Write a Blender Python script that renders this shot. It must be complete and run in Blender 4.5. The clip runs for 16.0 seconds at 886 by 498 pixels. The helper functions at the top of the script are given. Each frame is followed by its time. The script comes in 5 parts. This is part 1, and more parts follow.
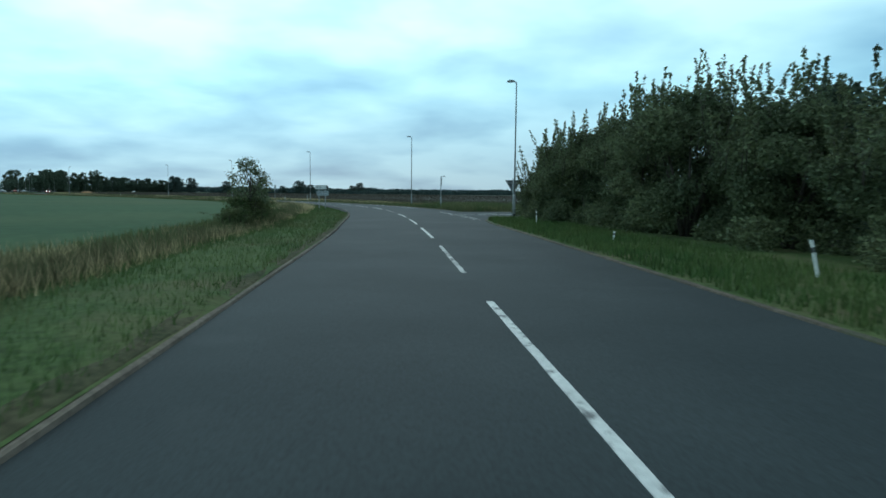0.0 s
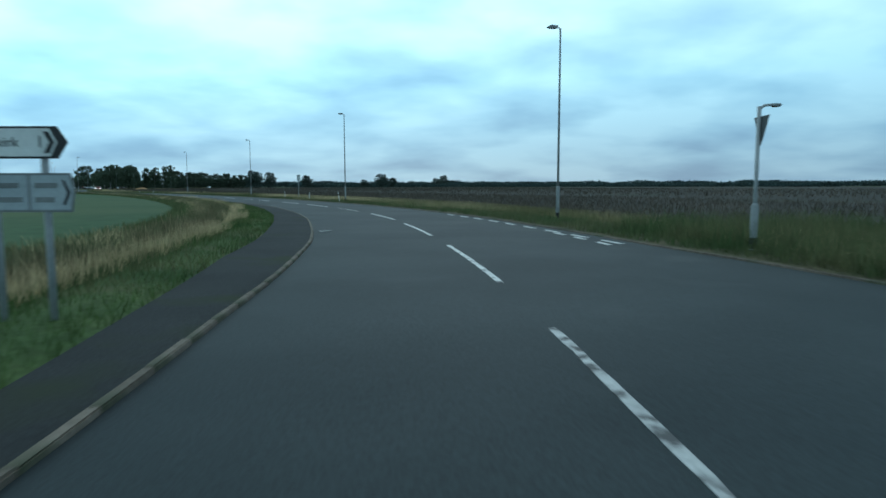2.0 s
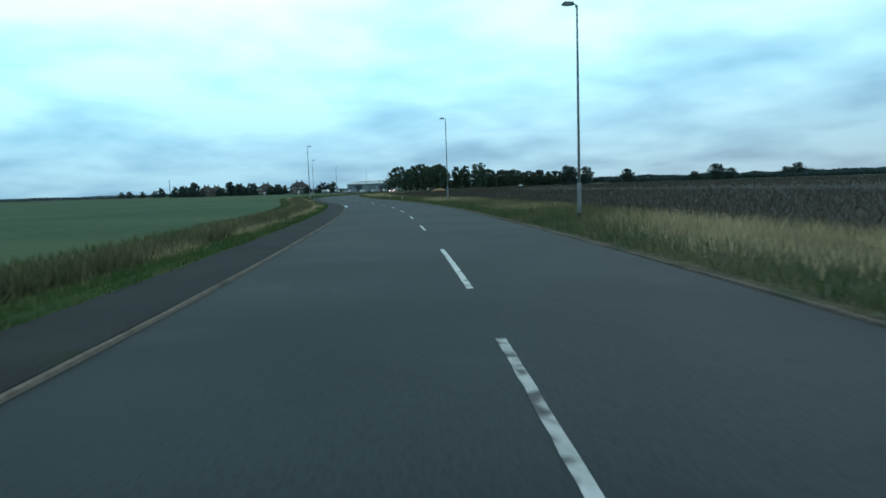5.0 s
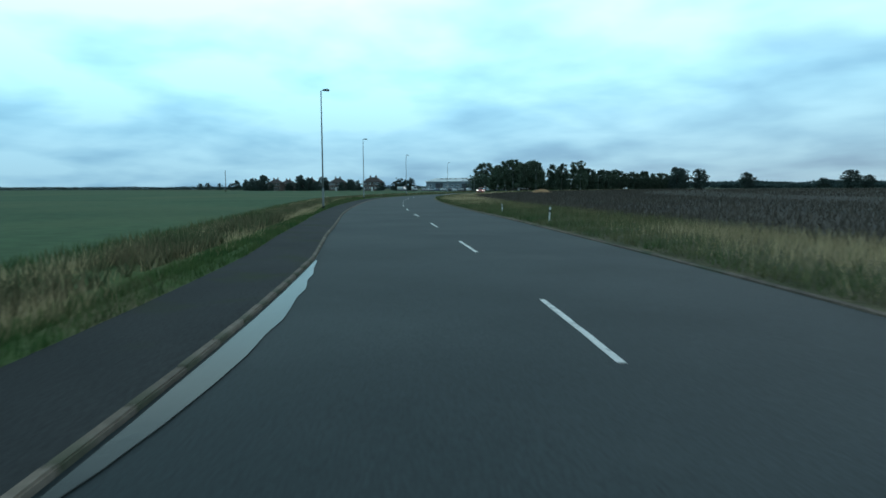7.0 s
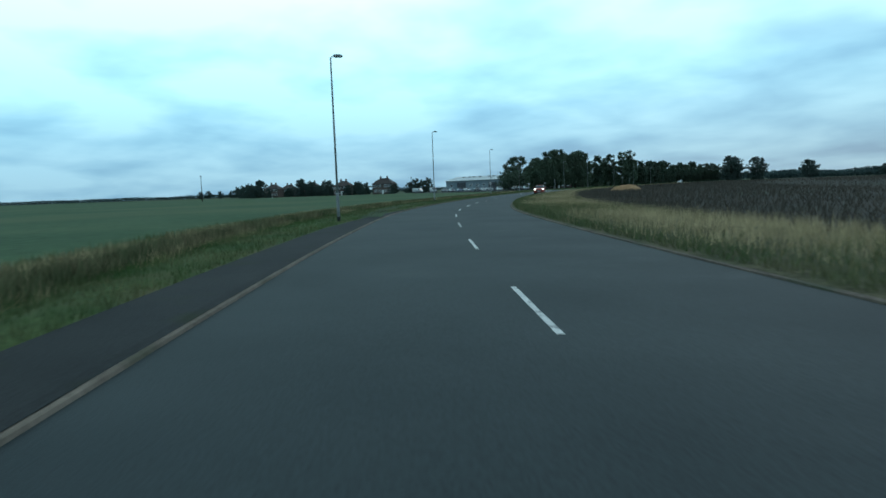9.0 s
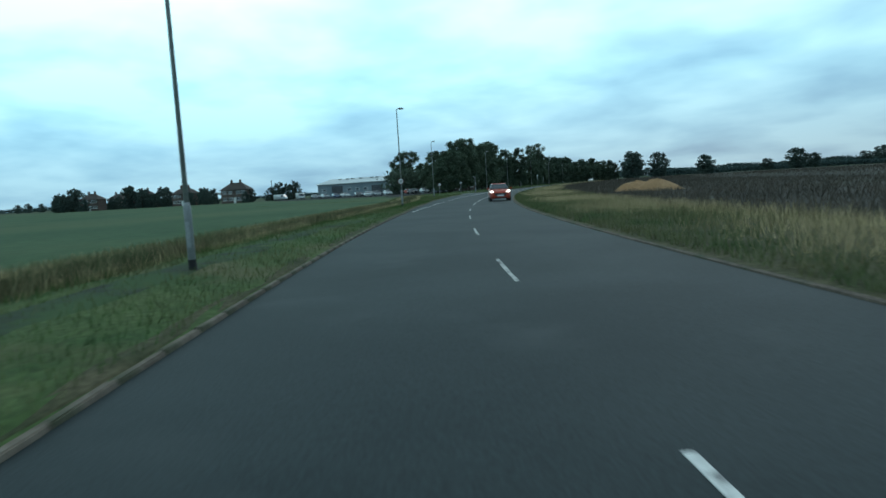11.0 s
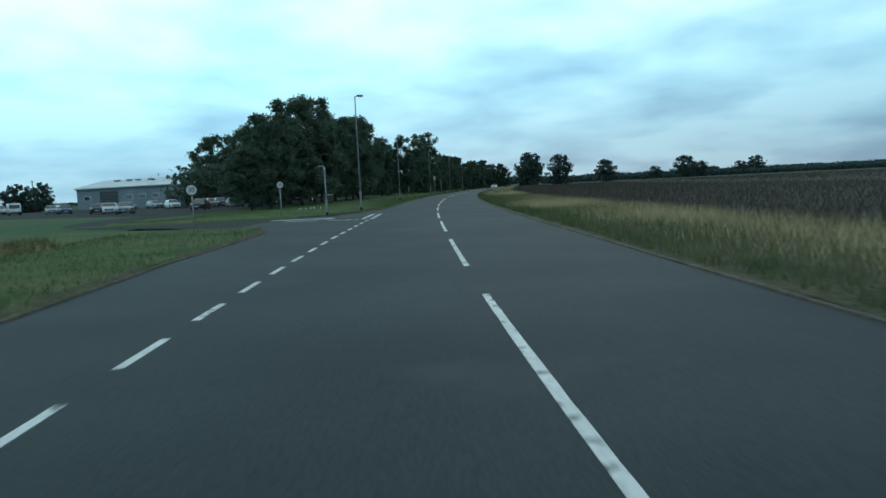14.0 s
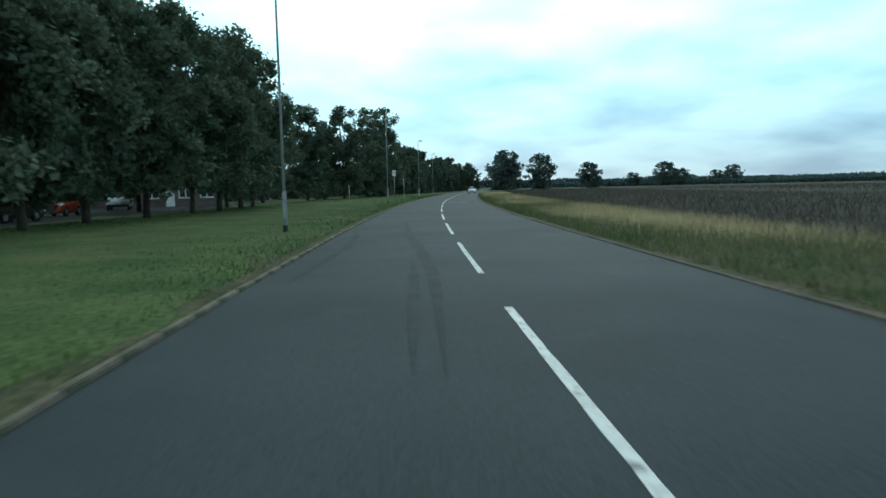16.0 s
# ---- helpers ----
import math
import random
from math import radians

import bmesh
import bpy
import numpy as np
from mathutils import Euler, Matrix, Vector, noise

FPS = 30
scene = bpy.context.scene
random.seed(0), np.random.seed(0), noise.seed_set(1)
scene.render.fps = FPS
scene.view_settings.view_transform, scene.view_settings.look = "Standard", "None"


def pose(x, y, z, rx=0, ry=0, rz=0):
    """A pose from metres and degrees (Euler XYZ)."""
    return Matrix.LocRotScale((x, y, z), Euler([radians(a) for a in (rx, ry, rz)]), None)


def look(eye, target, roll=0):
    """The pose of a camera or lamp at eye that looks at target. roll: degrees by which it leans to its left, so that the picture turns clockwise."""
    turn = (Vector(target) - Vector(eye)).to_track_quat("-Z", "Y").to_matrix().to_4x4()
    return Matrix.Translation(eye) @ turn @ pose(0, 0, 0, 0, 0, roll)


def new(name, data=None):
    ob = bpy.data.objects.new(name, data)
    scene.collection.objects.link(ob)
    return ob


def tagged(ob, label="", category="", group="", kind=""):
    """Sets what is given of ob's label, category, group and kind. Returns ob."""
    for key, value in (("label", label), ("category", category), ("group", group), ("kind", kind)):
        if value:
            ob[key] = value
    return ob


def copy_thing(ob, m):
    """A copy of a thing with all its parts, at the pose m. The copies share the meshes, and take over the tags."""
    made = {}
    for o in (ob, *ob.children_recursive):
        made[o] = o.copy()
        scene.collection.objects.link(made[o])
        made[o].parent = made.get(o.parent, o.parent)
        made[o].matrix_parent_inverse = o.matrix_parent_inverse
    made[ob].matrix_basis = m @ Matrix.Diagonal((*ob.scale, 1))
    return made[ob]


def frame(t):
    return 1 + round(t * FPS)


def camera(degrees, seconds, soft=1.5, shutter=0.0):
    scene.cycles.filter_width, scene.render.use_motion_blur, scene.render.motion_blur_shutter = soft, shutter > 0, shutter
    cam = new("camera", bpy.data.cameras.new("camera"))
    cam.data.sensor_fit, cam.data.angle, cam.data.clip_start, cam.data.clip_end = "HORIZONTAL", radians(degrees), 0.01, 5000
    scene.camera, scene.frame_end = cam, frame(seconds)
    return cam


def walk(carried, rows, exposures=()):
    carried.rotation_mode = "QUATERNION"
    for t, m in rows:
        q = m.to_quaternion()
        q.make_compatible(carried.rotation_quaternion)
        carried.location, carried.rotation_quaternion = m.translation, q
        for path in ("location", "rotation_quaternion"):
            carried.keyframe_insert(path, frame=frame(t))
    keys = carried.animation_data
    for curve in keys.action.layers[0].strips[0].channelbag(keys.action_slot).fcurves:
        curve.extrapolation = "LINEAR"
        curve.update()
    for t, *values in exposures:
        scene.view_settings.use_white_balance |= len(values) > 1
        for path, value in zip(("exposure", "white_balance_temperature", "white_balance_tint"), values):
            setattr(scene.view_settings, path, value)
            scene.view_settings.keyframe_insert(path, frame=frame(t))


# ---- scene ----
# the camera in a car on the left lane: seconds, x, y, heading, pitch, roll
EYE_HEIGHT = 1.43
DRIVE = [
    (0, -0.87, 1.24, 1.73, -4.92, 0.55),
    (0.5, -1.85, 11.64, 2.11, -5.13, 1.00),
    (1, -3.25, 24.16, 3.58, -5.10, 0.43),
    (1.5, -4.79, 35.34, 5.82, -5.60, 0.12),
    (2, -7.21, 47.82, 9.27, -5.61, -0.10),
    (2.5, -9.99, 58.81, 12.61, -5.90, -0.79),
    (3, -13.90, 70.64, 18.18, -5.34, -1.25),
    (3.5, -18.47, 81.06, 23.86, -5.32, -2.30),
    (4, -24.48, 91.78, 28.88, -5.37, -2.32),
    (4.5, -31.17, 101.80, 33.36, -5.57, -2.12),
    (5, -38.49, 111.24, 36.71, -5.52, -1.90),
    (5.5, -46.35, 120.40, 38.73, -5.47, -1.69),
    (6, -54.66, 129.58, 39.84, -5.42, -1.48),
    (6.5, -63.42, 138.83, 41.05, -5.56, -1.27),
    (7, -73.04, 148.11, 43.75, -5.44, -0.23),
    (7.5, -81.90, 156.05, 45.11, -5.21, 0.26),
    (8, -91.87, 164.84, 46.01, -4.97, -1.33),
    (8.5, -102.41, 173.93, 46.05, -5.35, -1.71),
    (9, -113.05, 183.22, 45.09, -5.35, -2.09),
    (9.5, -123.62, 192.92, 43.05, -5.35, -2.47),
    (10, -133.96, 203.20, 40.16, -5.34, -2.84),
    (10.5, -143.92, 214.19, 36.93, -5.52, -3.22),
    (11, -152.83, 225.36, 34.24, -5.51, -3.36),
    (11.5, -160.15, 235.37, 31.74, -5.30, -3.14),
    (12, -168.13, 247.40, 28.74, -5.43, -2.70),
    (12.5, -174.84, 258.24, 26.39, -5.26, -2.73),
    (13, -181.67, 270.89, 24.32, -5.49, -3.15),
    (13.5, -187.49, 282.32, 23.48, -5.67, -3.26),
    (14, -193.31, 294.21, 22.18, -5.54, -2.76),
    (14.5, -198.73, 305.89, 21.40, -5.40, -2.39),
    (15, -204.31, 318.52, 20.24, -5.56, -1.31),
    (15.5, -209.49, 330.52, 19.21, -5.20, -1.12),
    (16, -215.12, 344.54, 17.89, -5.45, -1.19),
]
cam = camera(69.2, 16.0, soft=1.6, shutter=0.1)


def car_view(x, y, turn, pitch, roll):
    a, b = radians(turn), radians(pitch)
    eye = Vector((x, y, EYE_HEIGHT))
    way = Vector((-math.sin(a) * math.cos(b), math.cos(a) * math.cos(b), math.sin(b)))
    return look(eye, eye + way, roll)


walk(cam, [(t, car_view(*rest)) for t, *rest in DRIVE],
     [(0, 0.05, 6150, 10), (0.6, 0.08, 6450, 10), (1.05, 0.05, 6350, 10), (1.5, -0.03, 5850, 10), (4, 0.0, 6050, 10), (6.5, -0.14, 5900, 10), (8, -0.12, 5950, 10), (10.5, -0.2, 5900, 10),
      (11.2, 0.0, 6150, 10), (14, -0.05, 6050, 10), (15, 0.1, 6200, 10), (15.5, 0.08, 6150, 10), (16, 0.42, 6450, 10)])

# the road's centre line
CENTRE = [
    (5.9, -50.0), (3.1, -24.1), (1.3, -7.2), (-0.5, 9.7), (-2.4, 26.4), (-4.9, 43.2),
    (-8.6, 59.8), (-14.4, 75.9), (-22.6, 90.8), (-32.5, 104.7), (-42.7, 117.6), (-53.5, 130.0),
    (-64.2, 141.6), (-76.3, 153.5), (-89.2, 164.7), (-102.4, 175.7), (-115.2, 187.0), (-127.9, 199.0),
    (-140.3, 211.8), (-151.0, 225.1), (-160.9, 239.0), (-170.2, 253.5), (-178.6, 268.0), (-186.5, 282.9),
    (-194.1, 298.1), (-201.1, 313.6), (-207.8, 329.2), (-214.1, 345.0), (-220.0, 360.9), (-225.6, 377.0),
    (-230.8, 393.2), (-235.7, 409.5), (-244.6, 442.3), (-252.9, 475.2), (-260.7, 508.3), (-270.4, 557.4),
    (-276.6, 607.0), (-277.9, 667.0), (-272.0, 736.7), (-262.8, 796.0),
]


def spline(points):
    out = []
    for a, b, c, d in zip(points, points[1:], points[2:], points[3:]):
        a, b, c, d = (Vector(p) for p in (a, b, c, d))
        n = max(2, int((c - b).length))
        for k in range(n):
            t = k / n
            out.append(0.5 * (2 * b + (c - a) * t + (2 * a - 5 * b + 4 * c - d) * t * t + (3 * b - a - 3 * c + d) * t ** 3))
    return out + [Vector(points[-2])]


LINE = np.array([tuple(p) for p in spline(CENTRE)])
RUN = np.concatenate(([0], np.cumsum(np.hypot(*np.diff(LINE, axis=0).T))))
RUN -= RUN[np.argmin(np.hypot(*(LINE - np.array(CENTRE[3])).T))]
# stations along the road: metres run, station
STATIONS = [(-34, -34), (0, 0), (50.9, 51.2), (102.1, 102.7), (134.9, 136.8), (150.7, 153.8), (201.9, 205.0), (236.5, 238.9), (254.3, 255.8), (288.5, 289.6), (322.5, 323.5), (808, 809)]
RUN = np.where(RUN < -34, RUN, np.interp(RUN, [a for a, _ in STATIONS], [b for _, b in STATIONS]))
WAY = np.gradient(LINE, axis=0)
WAY /= np.hypot(*WAY.T)[:, None]


def at(u, side=0.0, z=0.0):
    """The place u metres along the road and side metres to its left."""
    x, y = np.interp(u, RUN, LINE[:, 0]), np.interp(u, RUN, LINE[:, 1])
    dx, dy = np.interp(u, RUN, WAY[:, 0]), np.interp(u, RUN, WAY[:, 1])
    return Vector((x - dy * side, y + dx * side, z))


def heading(u):
    """Degrees by which the road's direction is turned from +y."""
    return math.degrees(math.atan2(-np.interp(u, RUN, WAY[:, 0]), np.interp(u, RUN, WAY[:, 1])))


def road_pose(u, side, z=0.0, turn=0.0):
    p = at(u, side, z)
    return pose(p.x, p.y, p.z, 0, 0, heading(u) + turn)


def steps(table, u):
    return float(np.interp(u, [t[0] for t in table], [t[1] for t in table]))


# ---- sky and sun: a bright overcast evening ----
world = bpy.data.worlds.new("overcast_sky")
scene.world = world
world.use_nodes = True
wn, wl = world.node_tree.nodes, world.node_tree.links
wn.clear()


def wnode(kind, **values):
    n = wn.new(kind)
    for key, v in values.items():
        n.inputs[key].default_value = v
    return n


def wmath(op, a, b=None):
    n = wn.new("ShaderNodeMath")
    n.operation = op
    for i, v in enumerate((a, b)):
        if v is None:
            continue
        if isinstance(v, (int, float)):
            n.inputs[i].default_value = v
        else:
            wl.new(v, n.inputs[i])
    return n.outputs[0]


def wramp(fac, stops):
    n = wn.new("ShaderNodeValToRGB")
    while len(n.color_ramp.elements) < len(stops):
        n.color_ramp.elements.new(0.5)
    for e, (p, c) in zip(n.color_ramp.elements, stops):
        e.position, e.color = p, (*c, 1)
    wl.new(fac, n.inputs[0])
    return n.outputs[0]


def wmix(kind, fac, a, b):
    n = wn.new("ShaderNodeMix")
    n.data_type, n.blend_type = "RGBA", kind
    if isinstance(fac, float):
        n.inputs[0].default_value = fac
    else:
        wl.new(fac, n.inputs[0])
    wl.new(a, n.inputs[6])
    wl.new(b, n.inputs[7])
    return n.outputs[2]


sky = wn.new("ShaderNodeTexSky")
sky.sky_type, sky.sun_disc = "NISHITA", False
sky.sun_elevation, sky.sun_rotation = radians(38), radians(-10)
coord = wn.new("ShaderNodeTexCoord")
sep = wn.new("ShaderNodeSeparateXYZ")
wl.new(coord.outputs["Generated"], sep.inputs[0])
up = wmath("MAXIMUM", sep.outputs[2], 0.0)
flat = wmath("ADD", up, 0.2)
plane = wn.new("ShaderNodeCombineXYZ")
wl.new(wmath("DIVIDE", sep.outputs[0], flat), plane.inputs[0])
wl.new(wmath("DIVIDE", sep.outputs[1], flat), plane.inputs[1])
clouds = wnode("ShaderNodeTexNoise", Scale=1.7, Detail=4.0, Roughness=0.45, Distortion=0.12)
wl.new(plane.outputs[0], clouds.inputs["Vector"])
broad = wnode("ShaderNodeTexNoise", Scale=0.4, Detail=2.0, Roughness=0.5)
wl.new(plane.outputs[0], broad.inputs["Vector"])
height = wramp(up, [(0.0, (0.25, 0.47, 0.60)), (0.06, (0.29, 0.56, 0.70)), (0.16, (0.46, 0.88, 1.0)), (0.30, (0.74, 1.16, 1.22)), (0.5, (0.50, 0.74, 0.78)), (1.0, (0.30, 0.42, 0.45))])
puffs = wramp(wmath("ADD", wmath("MULTIPLY", clouds.outputs[0], 0.65), wmath("MULTIPLY", broad.outputs[0], 0.35)),
              [(0.36, (0.62, 0.71, 0.80)), (0.46, (0.92, 0.95, 0.97)), (0.57, (1.30, 1.20, 1.13))])
veil = wmix("MULTIPLY", 1.0, height, puffs)
# the cloud is thinner towards the west
west = wmath("ADD", wmath("MULTIPLY", sep.outputs[0], -0.966), wmath("MULTIPLY", sep.outputs[1], 0.26))
veil = wmix("MULTIPLY", 1.0, veil, wramp(wmath("ADD", wmath("MULTIPLY", west, 0.5), 0.5), [(0.1, (0.66, 0.69, 0.73)), (0.42, (0.83, 0.85, 0.87)), (0.64, (0.97, 0.97, 0.97)), (0.95, (1.32, 1.30, 1.26))]))
thin = wmix("MULTIPLY", 1.0, sky.outputs[0], wramp(up, [(0.0, (0.1, 0.1, 0.1)), (1.0, (0.1, 0.1, 0.1))]))
whole = wmix("MIX", 0.12, veil, thin)
back = wnode("ShaderNodeBackground", Strength=1.0)
wl.new(whole, back.inputs["Color"])
wl.new(back.outputs[0], wn.new("ShaderNodeOutputWorld").inputs[0])

sun = new("sun", bpy.data.lights.new("sun", "SUN"))
sun.data.energy, sun.data.angle, sun.data.color = 0.35, radians(20), (1.0, 0.97, 0.92)
sun.matrix_world = look((-10, 80, 60), (0, 0, 0))

# ---- materials ----


def material(name, one, two, scale=1.0, rough=0.85, metal=0.0, fine=30.0, grain=0.25, bump=0.0, island=0.0, spots=None, spec=0.3, through_light=0.0, each=0.0):
    """A surface that wanders between two colours in broad patches, with a fine grain over it."""
    m = bpy.data.materials.new(name)
    m.use_nodes = True
    nt = m.node_tree
    nn, ln = nt.nodes, nt.links
    b = nn["Principled BSDF"]
    b.inputs["Roughness"].default_value, b.inputs["Metallic"].default_value = rough, metal
    b.inputs["Specular IOR Level"].default_value = spec
    tc = nn.new("ShaderNodeTexCoord")
    n1, n2 = nn.new("ShaderNodeTexNoise"), nn.new("ShaderNodeTexNoise")
    for n, s, d in ((n1, scale, 4.0), (n2, fine, 3.0)):
        n.inputs["Scale"].default_value, n.inputs["Detail"].default_value = s, d
        ln.new(tc.outputs["Object"], n.inputs["Vector"])
    ramp = nn.new("ShaderNodeValToRGB")
    ramp.color_ramp.elements[0].position, ramp.color_ramp.elements[0].color = 0.36, (*one, 1)
    ramp.color_ramp.elements[1].position, ramp.color_ramp.elements[1].color = 0.64, (*two, 1)
    ln.new(n1.outputs[0], ramp.inputs[0])
    colour = ramp.outputs[0]
    val = nn.new("ShaderNodeMapRange")
    val.inputs[1].default_value, val.inputs[2].default_value = 0.3, 0.7
    val.inputs[3].default_value, val.inputs[4].default_value = 1 - grain, 1 + grain
    ln.new(n2.outputs[0], val.inputs[0])
    factor = val.outputs[0]
    if island:
        geo = nn.new("ShaderNodeNewGeometry")
        r = nn.new("ShaderNodeMapRange")
        r.inputs[3].default_value, r.inputs[4].default_value = 1 - island, 1 + island
        ln.new(geo.outputs["Random Per Island"], r.inputs[0])
        mul = nn.new("ShaderNodeMath")
        mul.operation = "MULTIPLY"
        ln.new(factor, mul.inputs[0])
        ln.new(r.outputs[0], mul.inputs[1])
        factor = mul.outputs[0]
    if each:
        info = nn.new("ShaderNodeObjectInfo")
        r = nn.new("ShaderNodeMapRange")
        r.inputs[3].default_value, r.inputs[4].default_value = 1 - each, 1 + each
        ln.new(info.outputs["Random"], r.inputs[0])
        mul = nn.new("ShaderNodeMath")
        mul.operation = "MULTIPLY"
        ln.new(factor, mul.inputs[0])
        ln.new(r.outputs[0], mul.inputs[1])
        factor = mul.outputs[0]
    sc = nn.new("ShaderNodeVectorMath")
    sc.operation = "SCALE"
    ln.new(colour, sc.inputs[0])
    ln.new(factor, sc.inputs["Scale"])
    colour = sc.outputs[0]
    if spots:
        tint, size, low, high = spots
        n3 = nn.new("ShaderNodeTexNoise")
        n3.inputs["Scale"].default_value, n3.inputs["Detail"].default_value = size, 5.0
        ln.new(tc.outputs["Object"], n3.inputs["Vector"])
        mr = nn.new("ShaderNodeMapRange")
        mr.inputs[1].default_value, mr.inputs[2].default_value = low, high
        ln.new(n3.outputs[0], mr.inputs[0])
        mx = nn.new("ShaderNodeMix")
        mx.data_type = "RGBA"
        ln.new(mr.outputs[0], mx.inputs[0])
        ln.new(colour, mx.inputs[6])
        mx.inputs[7].default_value = (*tint, 1)
        colour = mx.outputs[2]
    ln.new(colour, b.inputs["Base Color"])
    if through_light:
        thin = nn.new("ShaderNodeBsdfTranslucent")
        ln.new(colour, thin.inputs["Color"])
        both = nn.new("ShaderNodeMixShader")
        both.inputs[0].default_value = through_light
        ln.new(b.outputs[0], both.inputs[1])
        ln.new(thin.outputs[0], both.inputs[2])
        ln.new(both.outputs[0], nn["Material Output"].inputs["Surface"])
    if bump:
        bp = nn.new("ShaderNodeBump")
        bp.inputs["Strength"].default_value, bp.inputs["Distance"].default_value = bump, 0.01
        ln.new(n2.outputs[0], bp.inputs["Height"])
        ln.new(bp.outputs[0], b.inputs["Normal"])
    return m


def glow(name, colour, strength):
    m = bpy.data.materials.new(name)
    m.use_nodes = True
    b = m.node_tree.nodes["Principled BSDF"]
    b.inputs["Base Color"].default_value = (*colour, 1)
    b.inputs["Emission Color"].default_value, b.inputs["Emission Strength"].default_value = (*colour, 1), strength
    return m


ASPHALT = material("asphalt", (0.025, 0.036, 0.039), (0.040, 0.053, 0.056), 0.28, 0.74, fine=38, grain=0.28, bump=0.3, spots=((0.054, 0.066, 0.068), 0.5, 0.60, 0.82), spec=0.17)
WORN = material("worn_asphalt", (0.032, 0.035, 0.036), (0.043, 0.046, 0.046), 0.5, 0.9, fine=30, grain=0.3, bump=0.4, spots=((0.035, 0.044, 0.025), 0.7, 0.55, 0.72), spec=0.1)
OVERGROWN = material("overgrown_asphalt", (0.034, 0.040, 0.036), (0.046, 0.052, 0.044), 0.6, 0.95, fine=14, grain=0.35, bump=0.5, spots=((0.055, 0.095, 0.038), 0.8, 0.34, 0.56), spec=0.1)
PAINT = material("road_paint", (0.62, 0.62, 0.60), (0.75, 0.75, 0.72), 2.0, 0.6, fine=22, grain=0.15, spots=((0.16, 0.16, 0.16), 6.0, 0.56, 0.66))
OLD_PAINT = material("worn_road_paint", (0.42, 0.42, 0.41), (0.6, 0.6, 0.58), 2.0, 0.65, fine=20, grain=0.2, spots=((0.08, 0.08, 0.08), 5.0, 0.5, 0.6))
KERB = material("kerb_concrete", (0.145, 0.118, 0.092), (0.205, 0.170, 0.135), 0.8, 0.95, fine=18, grain=0.3, bump=0.3, spots=((0.06, 0.07, 0.04), 0.6, 0.55, 0.7))
KERB_STONE = material("worn_kerb_stone", (0.150, 0.122, 0.095), (0.215, 0.178, 0.142), 1.4, 0.95, fine=18, grain=0.3, bump=0.4, spots=((0.07, 0.075, 0.045), 1.1, 0.5, 0.68), each=0.22)
DIRTY_KERB = material("dirty_kerb_concrete", (0.085, 0.070, 0.056), (0.135, 0.108, 0.084), 0.8, 0.95, fine=16, grain=0.35, bump=0.4, spots=((0.05, 0.065, 0.035), 0.7, 0.5, 0.66))
GRASS = material("mown_grass", (0.054, 0.094, 0.032), (0.096, 0.130, 0.048), 0.45, 0.95, fine=9, grain=0.35, bump=0.4, spots=((0.150, 0.132, 0.072), 0.35, 0.52, 0.72), spec=0.1)
EARTH = material("dark_earth_and_litter", (0.060, 0.068, 0.034), (0.11, 0.098, 0.058), 0.8, 0.95, fine=12, grain=0.4, bump=0.5, spec=0.1)
CROP = material("green_crop", (0.046, 0.092, 0.040), (0.064, 0.114, 0.050), 0.06, 0.95, fine=1.2, grain=0.2, spots=((0.085, 0.118, 0.052), 0.03, 0.46, 0.7), spec=0.1)
BEANS = material("dark_brown_crop", (0.044, 0.043, 0.037), (0.064, 0.056, 0.046), 0.08, 0.95, fine=1.5, grain=0.3, spots=((0.05, 0.06, 0.032), 0.05, 0.55, 0.72), spec=0.1)
FAR_GROUND = material("far_farmland", (0.045, 0.075, 0.035), (0.080, 0.085, 0.045), 0.006, 0.95, fine=0.1, grain=0.2, spec=0.1)
BLADE = material("grass_blades", (0.056, 0.108, 0.034), (0.100, 0.144, 0.050), 0.5, 0.8, fine=3, grain=0.2, island=0.35, spec=0.15, through_light=0.35)
TALL = material("tall_verge_grass", (0.108, 0.126, 0.058), (0.225, 0.192, 0.100), 0.28, 0.85, fine=2, grain=0.25, island=0.35, spec=0.15, through_light=0.35)
STRAW = material("dry_straw_grass", (0.56, 0.44, 0.26), (0.36, 0.29, 0.165), 0.3, 0.85, fine=2, grain=0.25, island=0.4, spec=0.15, through_light=0.35)
SCRUB = material("ditch_scrub", (0.090, 0.112, 0.054), (0.190, 0.160, 0.092), 0.4, 0.9, fine=2, grain=0.3, island=0.4, spec=0.15, through_light=0.35)
STALK = material("brown_crop_stalks", (0.088, 0.077, 0.064), (0.124, 0.102, 0.080), 0.15, 0.9, fine=2, grain=0.3, island=0.2, spec=0.1)
LEAF = material("dark_leaves", (0.092, 0.130, 0.090), (0.120, 0.158, 0.106), 0.4, 0.7, fine=4, grain=0.2, island=0.3, spec=0.2, through_light=0.4)
LEAF_OLIVE = material("olive_leaves", (0.090, 0.120, 0.064), (0.145, 0.172, 0.086), 0.6, 0.65, fine=5, grain=0.2, island=0.45, spec=0.3, through_light=0.35)
PINE = material("pine_needles", (0.072, 0.104, 0.076), (0.096, 0.128, 0.088), 0.4, 0.75, fine=4, grain=0.2, island=0.35, spec=0.2, through_light=0.35)
# bluer copy of the dark leaves, with the haze over distant trees coloured in
HAZY_LEAF = material("haze_tinted_leaves", (0.078, 0.110, 0.098), (0.098, 0.130, 0.112), 0.1, 0.8, fine=1, grain=0.2, island=0.3, spec=0.1, through_light=0.35)
ROUGH_GRASS = material("rough_olive_grass", (0.070, 0.112, 0.044), (0.150, 0.150, 0.074), 0.5, 0.85, fine=3, grain=0.25, island=0.35, spec=0.15, through_light=0.35)
